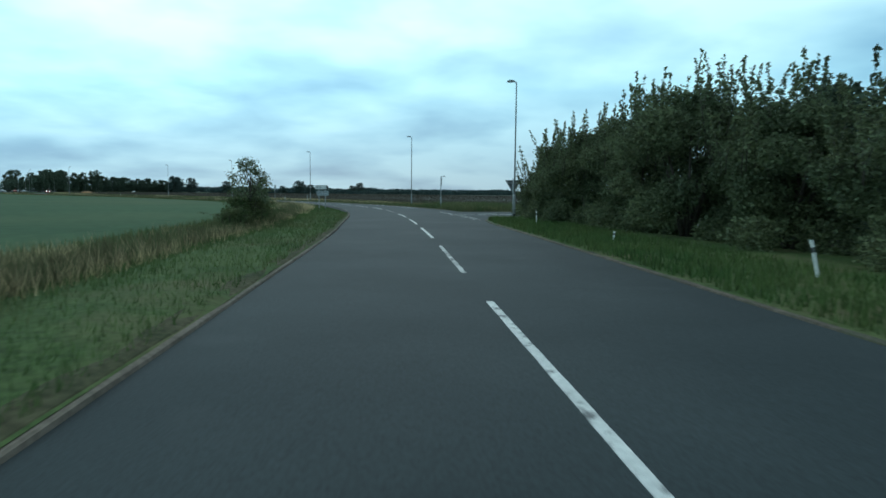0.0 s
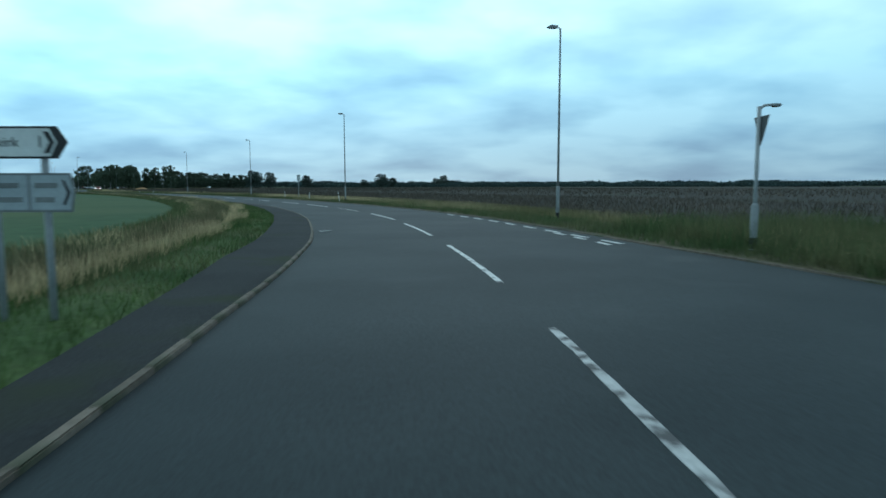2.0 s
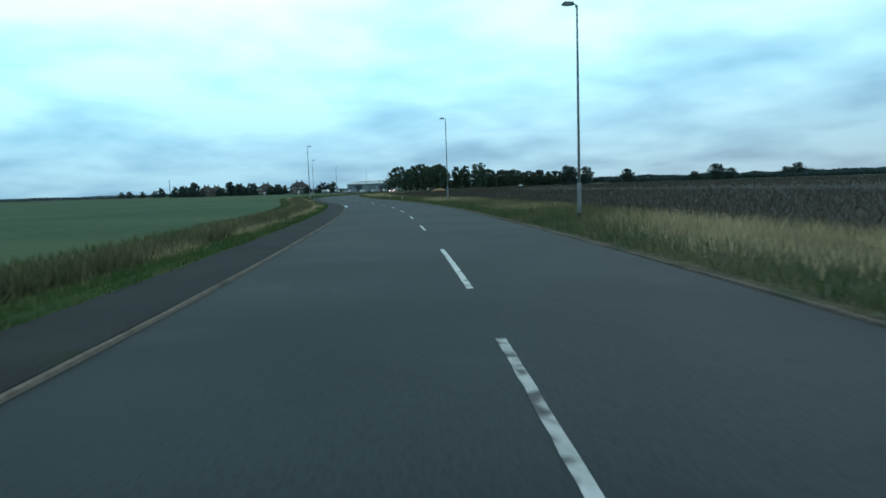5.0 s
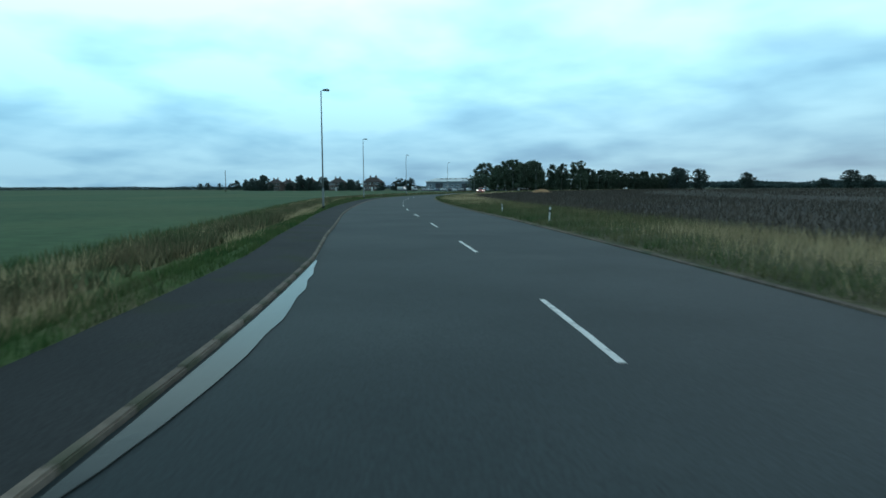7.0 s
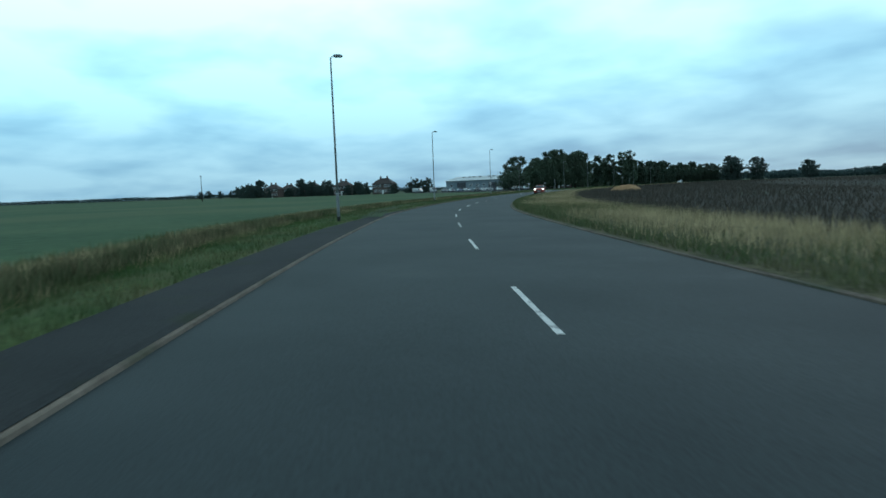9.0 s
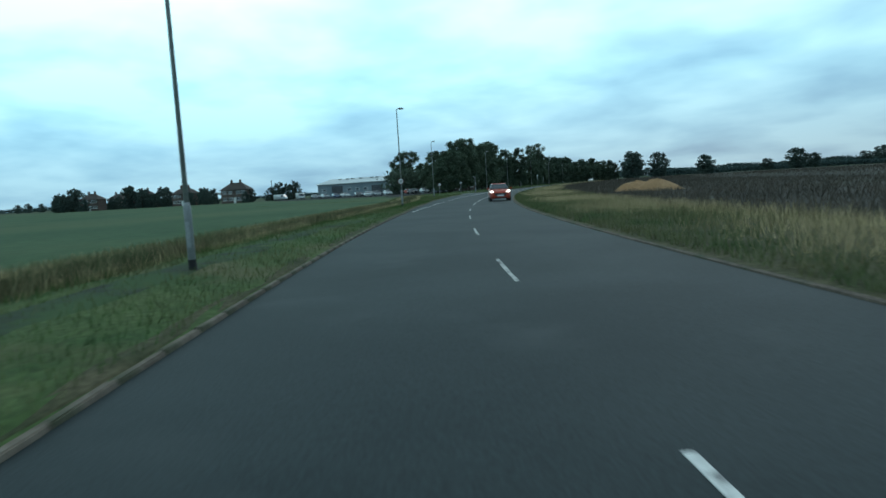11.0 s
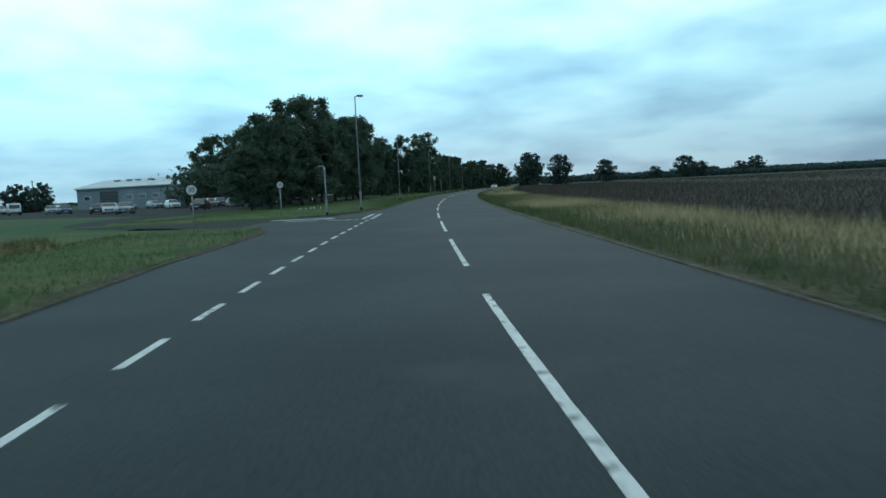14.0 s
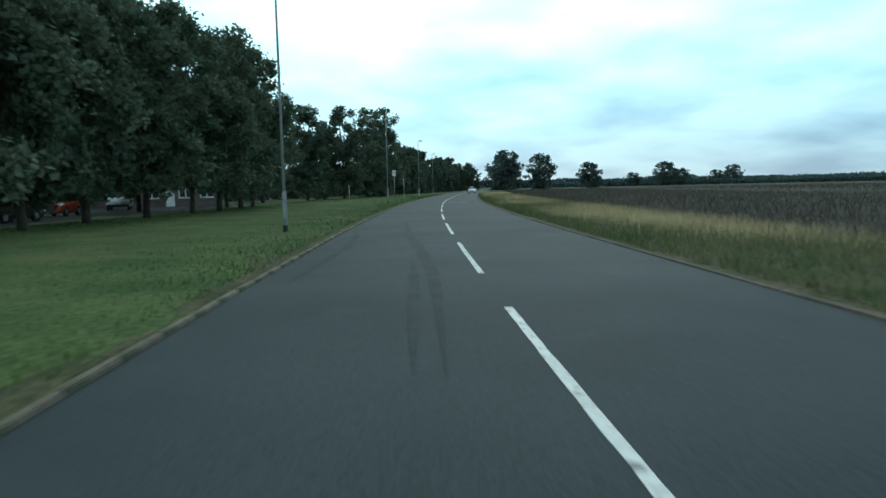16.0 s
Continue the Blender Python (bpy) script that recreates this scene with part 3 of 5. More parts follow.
give_way = thing("give_way_marking", pose(0, 0, 0), "white give-way triangle and lines painted on the side road", "road marking", kind="structure")
for a, b, w in ((uv(34.95, -5.85), uv(35.9, -5.62), 0.15), (uv(34.95, -5.85), uv(36.5, -8.6), 0.12), (uv(35.9, -5.62), uv(36.5, -8.6), 0.12), (uv(35.5, -3.85), uv(38.0, -7.4), 0.1)):
    stripe(give_way, a, b, w, OLD_PAINT)
give_way = thing("give_way_marking", pose(0, 0, 0), "white give-way triangle and lines painted on the side road", "road marking", kind="structure")
for a, b, w in ((uv(387.5, 6.1), uv(388.7, 5.7), 0.25), (uv(387.5, 6.1), uv(389.0, 9.2), 0.16), (uv(388.7, 5.7), uv(389.0, 9.2), 0.16), (uv(385.3, 4.0), uv(386.0, 5.6), 0.12), (uv(386.1, 6.2), uv(386.8, 8.0), 0.12)):
    stripe(give_way, a, b, w)

# ---- street lamps ----


def street_lamp(reach=1, tall=7.6):
    """A steel column with a thick base, a short bracket and a flat lantern towards +x times reach."""
    ob = thing("street_lamp", pose(0, 0, 0), "tall grey steel street lamp standing on the grass verge", "street lamp", "street lamps along the road")
    part("base_section", tube([(0, 0, -0.1), (0, 0, 1.28), (0, 0, 1.38)], [0.074, 0.074, 0.052], 12), GREY_PAINT, ob, smooth=True)
    part("column", tube([(0, 0, 1.3), (0, 0, tall - 0.25), (0, 0, tall)], [0.050, 0.036, 0.036], 10), STEEL, ob, smooth=True)
    part("base_band", tube([(0, 0, -0.02), (0, 0, 0.26)], [0.080, 0.080], 12), BLACK, ob, "black painted band at the foot")
    part("access_door", box(0, -0.071, 0.75, 0.08, 0.012, 0.5, 0.004), STEEL, ob)
    part("bracket", tube([(0, 0, tall - 0.12), (0.06 * reach, 0, tall + 0.02), (0.24 * reach, 0, tall + 0.05)], [0.038, 0.03, 0.028], 8), STEEL, ob, smooth=True)
    lan = part("lantern", prism([(0.12 * reach, tall + 0.02), (0.16 * reach, tall + 0.10), (0.44 * reach, tall + 0.11), (0.56 * reach, tall + 0.05), (0.54 * reach, tall), (0.15 * reach, tall)], -0.10, 0.10), GREY_PAINT, ob)
    part("lens", box(0.36 * reach, 0, tall - 0.012, 0.28, 0.14, 0.03, 0.008), WHITE, lan)
    return ob


for side, spots in ((1, [(207.1, 5.45), (247.0, 5.55), (286.4, 5.95), (324.0, 5.75), (361.3, 8.35), (396.8, 5.15), (429.6, 5.45), (466.7, 5.0), (494.5, 4.2), (528, 4.7)]),
                    (-1, [(28.6, -6.2), (64.9, -6.75), (98.0, -5.4), (136.3, -5.95), (174.8, -6.6)])):
    first = street_lamp(side, 7.6 if side > 0 else 7.8)
    for i, (u, s) in enumerate(spots):
        m = road_pose(u, s, 0.04)
        if i:
            copy_thing(first, m)
        else:
            first.matrix_basis = m

# ---- plants ----


def quads(name, centres, size, rng, flat=0.35):
    """Many small leaves: a folded diamond at each centre, turned at random."""
    n = len(centres)
    d = rng.normal(size=(n, 3))
    d[:, 2] *= flat + 0.4
    d /= np.linalg.norm(d, axis=1)[:, None]
    e = np.cross(d, rng.normal(size=(n, 3)))
    e /= np.linalg.norm(e, axis=1)[:, None]
    s = size * rng.uniform(0.6, 1.35, (n, 1))
    v = np.stack([centres - d * s, centres + e * s * 0.55, centres + d * s, centres - e * s * 0.55], 1).reshape(-1, 3)
    me = bpy.data.meshes.new(name)
    me.vertices.add(4 * n)
    me.vertices.foreach_set("co", v.ravel())
    me.loops.add(4 * n)
    me.loops.foreach_set("vertex_index", np.arange(4 * n))
    me.polygons.add(n)
    me.polygons.foreach_set("loop_start", np.arange(0, 4 * n, 4))
    me.update(calc_edges=True)
    return me


def cloud(rng, lobes, leaves, spread, sprig=0, size=0.2):
    """Leaf places round a set of lobes (x, y, z, radius), thicker on the outside of each; in sprigs of that many leaves."""
    lobes = np.array(lobes)
    count = leaves // sprig if sprig else leaves
    pick = rng.choice(len(lobes), count, p=lobes[:, 3] ** 2 / (lobes[:, 3] ** 2).sum())
    d = rng.normal(size=(count, 3))
    d /= np.linalg.norm(d, axis=1)[:, None]
    r = lobes[pick, 3] * (rng.uniform(0.15, 1, count) ** 0.45 + spread * rng.normal(size=count))
    d[:, 2] *= 0.8
    got = lobes[pick, :3] + d * r[:, None]
    if sprig:
        got = np.repeat(got, sprig, axis=0)
        got += rng.normal(size=got.shape) * size * (1, 1, 0.7)
    return got


def tree(seed, tall, wide, leaves, leaf, mat, stem=0.24, bare=0.18, label="", name="tree", lobe_count=34, lobe=0.2, shape="round", sprig=13, loose=0.22):
    rng = np.random.default_rng(seed)
    ob = thing(name, pose(0, 0, 0), label, "tree")
    bm = tube([(0, 0, -0.15), (0.03, 0.02, tall * 0.1), (0.1 * rng.normal(), 0.1 * rng.normal(), tall * 0.45), (0.2 * rng.normal(), 0.2 * rng.normal(), tall * 0.8)],
              [stem * 1.35, stem, stem * 0.7, stem * 0.15], 9)
    lobes = []
    for k in range(lobe_count):
        h = bare + (1 - bare) * (k + 0.5) / lobe_count
        if shape == "round":
            reach = math.sqrt(max(0.02, 1 - ((h - 0.5) / 0.54) ** 2))
        elif shape == "cone":
            reach = 1.05 * (1 - h) + 0.08
        else:
            reach = 0.55 + 0.45 * h if h < 0.75 else 2.2 * (1.02 - h) + 0.3
        a = k * 2.4 + rng.normal() * 0.4
        r = wide * reach * rng.uniform(0.25, 1.0)
        lobes.append((r * math.cos(a), r * math.sin(a), tall * min(h, 0.97), wide * lobe * rng.uniform(0.45, 1.5) * (1.0 if h < 0.7 else 0.8)))
        if k % (lobe_count // 12) == 0:
            x, y, z, _ = lobes[-1]
            tube([(0, 0, max(0.12 * tall, z * 0.6)), (x * 0.5, y * 0.5, z * 0.86), (x * 0.9, y * 0.9, z)], [stem * 0.42, stem * 0.24, stem * 0.06], 5, bm)
    part("trunk", bm, BARK, ob, smooth=True)
    link("crown", quads("crown", cloud(rng, lobes, leaves, 0.16, sprig, loose), leaf, rng), mat, ob)
    return ob


def place(ob, spots, label=""):
    """Stands copies of a plant at (x, y, turn, scale, height scale); the first takes the plant itself."""
    for i, (x, y, turn, s, hs) in enumerate(spots):
        m = Matrix.LocRotScale((x, y, 0), Euler((0, 0, radians(turn))), None)
        got = ob if not i else copy_thing(ob, m)
        got.matrix_basis = m @ Matrix.Diagonal((s, s, s * hs, 1))
        if label:
            got["label"] = label


OAK = "tall dark green broadleaf tree in the roadside belt"
oak_a = tree(11, 12.0, 4.4, 31000, 0.15, LEAF, 0.17, 0.16, OAK, lobe_count=66, lobe=0.185)
oak_b = tree(12, 11.8, 4.1, 29000, 0.15, LEAF, 0.15, 0.17, OAK, lobe_count=62, lobe=0.185)
oak_c = tree(13, 11.4, 4.6, 31000, 0.155, LEAF, 0.18, 0.15, OAK, lobe_count=66, lobe=0.185)
belt = [(413.5, 17.8, 0.48), (417.5, 17.2, 0.80), (422.5, 17.6, 0.84), (428.0, 16.8, 1.03), (434.0, 16.8, 1.07), (439.5, 17.2, 0.94), (444.5, 16.6, 0.99), (450.0, 16.2, 1.06), (455.5, 16.4, 1.12), (461.0, 16.6, 1.14), (465.5, 17.0, 1.08),
        (438.0, 22.0, 0.80), (428.0, 22.5, 0.78), (452, 30, 0.95), (461, 25, 1.0), (470, 21, 0.9)]
rng = np.random.default_rng(5)
spots = [[], [], []]
for i, (u, s, k) in enumerate(belt):
    p = at(u, s)
    wide = max(0.62, min(1.0, k)) * rng.uniform(0.94, 1.04)
    spots[i % 3].append((p.x, p.y, rng.uniform(0, 360), wide, k * rng.uniform(0.97, 1.03) / wide))
for t, sp in zip((oak_a, oak_b, oak_c), spots):
    place(t, sp)
place(copy_thing(oak_c, pose(0, 0, 0)), [(-282.8, 397.4, 40, 1.2, 0.98)], "rounded dark green tree beside the long shed")

pine_a = tree(21, 13.0, 3.8, 11000, 0.22, PINE, 0.2, 0.10, "open-crowned dark pine with sky showing through", lobe_count=60, lobe=0.17, shape="top", loose=0.28)
pine_b = tree(22, 13.5, 3.9, 12000, 0.22, LEAF, 0.22, 0.05, "feathery grey-green tree at the roadside", lobe_count=70, lobe=0.19, loose=0.28)
place(pine_a, [(*uv(497, 20), 0, 0.95, 1.06), (*uv(503, 16), 90, 1.0, 1.04), (*uv(490, 24), 200, 0.95, 0.96)])
place(pine_b, [(*uv(516, 14.5), 10, 1.0, 1.08), (*uv(523, 13.0), 130, 1.0, 1.14), (*uv(511, 21), 240, 0.95, 0.95), (*uv(531, 15), 300, 0.85, 0.8)])

fir = tree(31, 11.4, 3.6, 3400, 0.36, PINE, 0.16, 0.03, "dark conifer in a far roadside row", lobe_count=40, lobe=0.24, shape="top", loose=0.3)
place(fir, [(*uv(541 + 4.2 * k, 17 + 3.5 * math.sin(k * 2.1)), 50 * k, 0.9 + 0.16 * math.sin(k * 1.7), 1.0 + 0.16 * math.cos(k * 2.9)) for k in range(40)])

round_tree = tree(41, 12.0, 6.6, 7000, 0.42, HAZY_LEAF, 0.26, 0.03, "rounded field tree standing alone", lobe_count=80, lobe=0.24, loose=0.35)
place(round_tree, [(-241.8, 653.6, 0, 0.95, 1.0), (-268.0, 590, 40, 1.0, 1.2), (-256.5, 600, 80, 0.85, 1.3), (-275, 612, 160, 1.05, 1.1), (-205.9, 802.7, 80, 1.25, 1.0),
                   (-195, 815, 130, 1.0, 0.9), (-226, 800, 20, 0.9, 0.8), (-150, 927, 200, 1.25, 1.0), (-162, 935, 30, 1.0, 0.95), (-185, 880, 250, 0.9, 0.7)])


def bush(seed, tall, wide, leaves, leaf, mat, label, shoots=14, name="hedge_bush", thin=0.10, long=1.0):
    """A many-stemmed shrub, leafy to the ground, with shoots standing out on top."""
    rng = np.random.default_rng(seed)
    ob = thing(name, pose(0, 0, 0), label, "bush", "bushes of the roadside hedge" if name == "hedge_bush" else "")
    bm = bmesh.new()
    lobes = []
    for k in range(30):
        h = (k + 0.5) / 30
        reach = math.sqrt(max(0.05, 1 - (max(h - 0.35, 0) / 0.72) ** 2))
        a, r = k * 2.4 + rng.normal() * 0.5, wide * reach * rng.uniform(0.15, 0.85)
        lobes.append((r * math.cos(a), r * math.sin(a), tall * 0.86 * h + 0.1, wide * rng.uniform(0.2, 0.36)))
    spots = [cloud(rng, lobes, leaves, thin)]
    for k in range(shoots):
        a, r = rng.uniform(0, 6.28), wide * rng.uniform(0.1, 0.85)
        base = np.array([r * math.cos(a), r * math.sin(a), tall * (0.72 - 0.25 * (r / wide) ** 2)])
        tip = base + np.array([rng.normal() * 0.42, rng.normal() * 0.42, tall * long * rng.uniform(0.14, 0.42)])
        tube([base - (0, 0, 0.5), base, tip], [0.02, 0.014, 0.004], 4, bm)
        n = max(30, leaves // 260)
        f = rng.uniform(0, 1, (n, 1))
        spots.append(base + f * (tip - base) + rng.normal(size=(n, 3)) * 0.13 * (1.15 - f))
    for k in range(7):
        a = k * 0.9 + rng.normal() * 0.2
        tube([(0.12 * math.cos(a), 0.12 * math.sin(a), -0.1), (wide * 0.2 * math.cos(a), wide * 0.2 * math.sin(a), tall * 0.35), (wide * 0.42 * math.cos(a), wide * 0.42 * math.sin(a), tall * 0.7)],
             [0.07, 0.05, 0.015], 6, bm)
    part("woody_base", bm, BARK, ob, smooth=True)
    pts = np.concatenate(spots)
    pts[:, 2] = np.maximum(pts[:, 2], 0.05)
    link("foliage", quads("foliage", pts, leaf, rng), mat, ob)
    return ob


HEDGE = "tall overgrown dark green roadside hedge bush with long shoots"
hedge_a = bush(51, 5.2, 2.8, 34000, 0.065, LEAF_OLIVE, HEDGE, shoots=36, long=1.3)
hedge_b = bush(52, 5.0, 2.6, 34000, 0.065, LEAF_OLIVE, HEDGE, shoots=38, long=1.35)
place(hedge_a, [(*uv(21.5, -8.3), 0, 0.92, 0.98), (*uv(12.5, -8.6), 100, 1.0, 1.0), (*uv(3.5, -9.6), 200, 0.88, 0.78), (*uv(-6, -9.4), 280, 0.86, 0.75)])
place(hedge_b, [(*uv(17, -8.8), 60, 1.0, 1.02), (*uv(8, -9.3), 150, 0.94, 0.9), (*uv(-1.5, -10.0), 250, 0.86, 0.72), (*uv(25.4, -7.9), 200, 0.92, 0.92), (*uv(29.6, -8.4), 20, 0.8, 0.78), (*uv(33.2, -8.9), 110, 0.6, 0.78)])
dark_hedge = bush(53, 6.2, 2.6, 18000, 0.11, PINE, "dark dense evergreen hedge tree behind the verge", shoots=26)
place(dark_hedge, [(*uv(10, -15), 0, 1.0, 1.0), (*uv(5, -15.5), 120, 0.95, 0.9), (*uv(0, -15.5), 220, 0.9, 0.85), (*uv(15, -15), 300, 1.0, 0.95), (*uv(20, -14.5), 20, 0.95, 0.9), (*uv(-6, -15), 60, 1.0, 1.1)])
thorn = tree(55, 2.75, 0.95, 2600, 0.045, LEAF_OLIVE, 0.05, 0.42, "young thorn tree with a thin open crown beside the ditch", "thorn_tree", lobe_count=30, lobe=0.2, sprig=9, loose=0.09)
place(thorn, [(*uv(18.9, 7.0), 0, 1.0, 1.0), (*uv(20.6, 7.2), 120, 0.75, 0.95)])
low_bush = bush(54, 1.6, 1.15, 5200, 0.05, ROUGH_GRASS, "low tangled dull green bramble bush beside the ditch", shoots=10, name="bramble_bush", thin=0.16)
place(low_bush, [(*uv(18.6, 7.1), 0, 0.92, 0.82), (*uv(16.4, 7.1), 90, 0.85, 0.6), (*uv(20.8, 7.3), 200, 1.0, 0.75), (*uv(23.6, 7.3), 30, 0.6, 0.6), (*uv(28.5, 7.2), 140, 0.55, 0.6)])


def at_many(u, side):
    x, y = np.interp(u, RUN, LINE[:, 0]), np.interp(u, RUN, LINE[:, 1])
    dx, dy = np.interp(u, RUN, WAY[:, 0]), np.interp(u, RUN, WAY[:, 1])
    return np.stack([x - dy * side, y + dx * side], 1)


def blades(name, places, tall, wide, mat, label, rng, lean=0.35, base=0.0, category="grass"):
    """One thin upright triangle for each place; all of them together are one patch of growth."""
    n = len(places)
    h = tall * rng.uniform(0.55, 1.3, n)
    a = rng.uniform(0, 2 * np.pi, n)
    w = wide * rng.uniform(0.6, 1.3, n) / 2
    v = np.zeros((n, 3, 3))
    v[:, 0, :2] = places + np.stack([np.cos(a) * w, np.sin(a) * w], 1)
    v[:, 1, :2] = places - np.stack([np.cos(a) * w, np.sin(a) * w], 1)
    v[:, :2, 2] = base - 0.03
    b = rng.uniform(0, 2 * np.pi, n)
    k = lean * h * rng.uniform(0, 1, n)
    v[:, 2, :2] = places + np.stack([np.cos(b) * k, np.sin(b) * k], 1)
    v[:, 2, 2] = base + h
    me = bpy.data.meshes.new(name)
    me.vertices.add(3 * n)
    me.vertices.foreach_set("co", v.ravel())
    me.loops.add(3 * n)
    me.loops.foreach_set("vertex_index", np.arange(3 * n))
    me.polygons.add(n)
    me.polygons.foreach_set("loop_start", np.arange(0, 3 * n, 3))
    me.update(calc_edges=True)
    return tagged(link(name, me, mat), label, category, kind="stuff")


def patchy(u, s, size, rng):
    """Between 0 and 1, in drifts of about that size."""
    return np.array([noise.noise((a / size, b / size * 2.0, 3.7)) for a, b in zip(u, s)]) * 0.5 + 0.5


def between(table, u):
    return np.interp(u, [t[0] for t in table], [t[1] for t in table])


rng = np.random.default_rng(77)
# the mown verge on the near side
u = rng.uniform(-30, 380, 150000)
inner = between(EDGE_L, u) + 0.16 + np.where((u > 36) & (u < 260), 1.25 * np.minimum(1, np.minimum((u - 34) / 18, (262 - u) / 20)), 0)
s = inner + rng.uniform(0, 1, len(u)) * (between(VERGE_OUT, u) - inner)
clear = (np.abs(s - between(PATH, u)) > 0.5) | (u < 248) | (u > 306) | (rng.uniform(0, 1, len(u)) < 0.45)
u, s = u[clear], s[clear]
dull = patchy(u, s, 5.0, rng) + np.where(u > 210, 0.15, 0) > rng.uniform(0.45, 0.8, len(u))
blades("verge_grass", at_many(u[~dull], s[~dull]), 0.12, 0.02, BLADE, "short green grass growing on the verge", rng, 0.7, 0.07)
blades("verge_grass", at_many(u[dull], s[dull]), 0.15, 0.02, ROUGH_GRASS, "duller olive grass in drifts on the verge", rng, 0.8, 0.07)
u = rng.uniform(393, 540, 90000)
s = between(EDGE_L2, u) + 0.2 + rng.uniform(0, 1, len(u)) ** 1.3 * 15
blades("lawn_grass", at_many(u, s), 0.07, 0.024, BLADE, "short mown grass of the broad verge", rng, 0.7, 0.09)
u = rng.uniform(-30, 28, 22000)
s = -between(EDGE_R, u) - 0.2 - rng.uniform(0, 1, len(u)) * 3.2
blades("verge_grass", at_many(u, s), 0.20, 0.035, BLADE, "rough green grass at the foot of the hedge", rng, 0.6, 0.06)
# ditch growth on the near side: scrub first, straw behind it
u = rng.uniform(-33, 376, 110000)
s = between(VERGE_OUT, u) + np.clip(rng.normal(size=len(u)), -1.3, 2) * 0.45 + np.where((u > 40) & (u < 215), 1.15, 0.75)
keep = patchy(u, s, 4.0, rng) > rng.uniform(0.18, 0.62, len(u))
u, s = u[keep], s[keep]
blades("ditch_scrub", at_many(u, s), 0.40, 0.05, SCRUB, "tangled dark weeds filling the ditch", rng, 0.9, -0.04, "weeds")
u = rng.uniform(-33, 376, 150000)
s = between(VERGE_OUT, u) + np.where(rng.uniform(0, 1, len(u)) < np.where((u > 40) & (u < 215), 0.7, 0.25), 0.05, 1.85) + np.clip(rng.normal(size=len(u)), -1.2, 2) * 0.34
keep = patchy(u, s, 4.5, rng) - np.where((u > 13) & (u < 34), 0.14, 0) + np.where(u > 285, 0.08, 0) > rng.uniform(0.36, 0.66, len(u))
blades("dry_grass", at_many(u[keep], s[keep]), np.where(u[keep] > 215, 0.34, np.where(u[keep] > 120, 0.32, 0.44)), 0.016, STRAW, "tall pale dry grass along the field's edge", rng, 0.8, -0.04)
u = np.concatenate([rng.uniform(-33, 376, 40000), rng.uniform(-33, 40, 9000)])
s = between(VERGE_OUT, u) + 2.6 + rng.uniform(-1, 1, len(u)) * 0.9 - np.where(np.arange(len(u)) > 39999, 1.3, 0)
blades("field_edge_grass", at_many(u, s), 0.26, 0.04, ROUGH_GRASS, "mixed green and tan grass at the field's edge", rng, 0.4, -0.04)
# tall grass of the far side
u = rng.uniform(44, 560, 320000)
edge = between(EDGE_R2, u) + 0.25
d = rng.uniform(0, 1, len(u)) ** 1.15
s = -(edge + d * (9.4 - edge))
tallness = 0.30 + 0.55 * np.minimum(1, d * 2.2)
dry = patchy(u, s, 12.0, rng) + np.where(u > 225, 0.1, 0) + np.where((u > 62) & (u < 140), 0.12, 0) - np.where(u < 58, 0.15, 0)
low = (d < 0.6) & (dry * 0.6 + d < rng.uniform(0.45, 0.95, len(u)))
blades("verge_grass", at_many(u[low], s[low]), 0.21, 0.022, ROUGH_GRASS, "green grass hanging over the road's edge", rng, 0.9, 0.05)
mid = ~low & (dry < rng.uniform(0.40, 0.72, len(u)))
blades("tall_grass", at_many(u[mid], s[mid]), 0.32, 0.02, TALL, "tall uncut grass of the verge, green turning tan", rng, 0.7, 0.05)
pale = ~low & ~mid
blades("dry_grass", at_many(u[pale], s[pale]), 0.36, 0.014, STRAW, "drifts of pale dry grass on the bank", rng, 0.7, 0.05)
u = rng.uniform(-20, 640, 190000)
s = -9.0 - np.where(rng.uniform(0, 1, len(u)) < 0.5, rng.uniform(0, 1, len(u)) ** 2.4 * 240, rng.uniform(0, 1, len(u)) ** 1.3 * 32)
far_ok = ~((u > 20) & (u < 62)) & ~((u > 333) & (u < 342.5) & (s < -12.5) & (s > -20)) & ((u > 40) | (s < -20))
blades("crop_stalks", at_many(u[far_ok], s[far_ok]), np.where(s[far_ok] < -60, 0.5, 0.42), np.where(s[far_ok] < -60, 0.2, 0.07), STALK, "dead brown crop stalks standing in the field", rng, 1.1, -0.05, "crop")
# side-road corner growth
u = rng.uniform(43.0, 58, 16000)
s = -rng.uniform(5.6, 13.0, len(u))
blades("tall_grass", at_many(u, s), 0.62, 0.024, ROUGH_GRASS, "tall green grass on the junction corner", rng, 0.7, 0.0)


def wood(name, line, tall, wide, count, leaf, mat, label, seed):
    """A far belt of trees along a line, too far off to be counted."""
    rng = np.random.default_rng(seed)
    pts = spline([line[0]] + line + [line[-1]])
    run = len(pts)
    t = rng.uniform(0, run - 1.01, count)
    i = t.astype(int)
    base = np.array([tuple(p) for p in pts])[i] + rng.normal(size=(count, 2)) * wide
    crest = np.array([noise.noise((k * 0.021, 4.1, seed)) * 0.45 + noise.noise((k * 0.07, 9.1, seed)) * 0.28 + 0.75 for k in t])
    z = rng.uniform(0, 1, count) ** 0.8 * tall * np.clip(crest, 0.25, 1.5)
    me = quads(name, np.column_stack([base, z]), leaf, rng, 1.0)
    return tagged(link(name, me, mat), label, "woodland", kind="stuff")


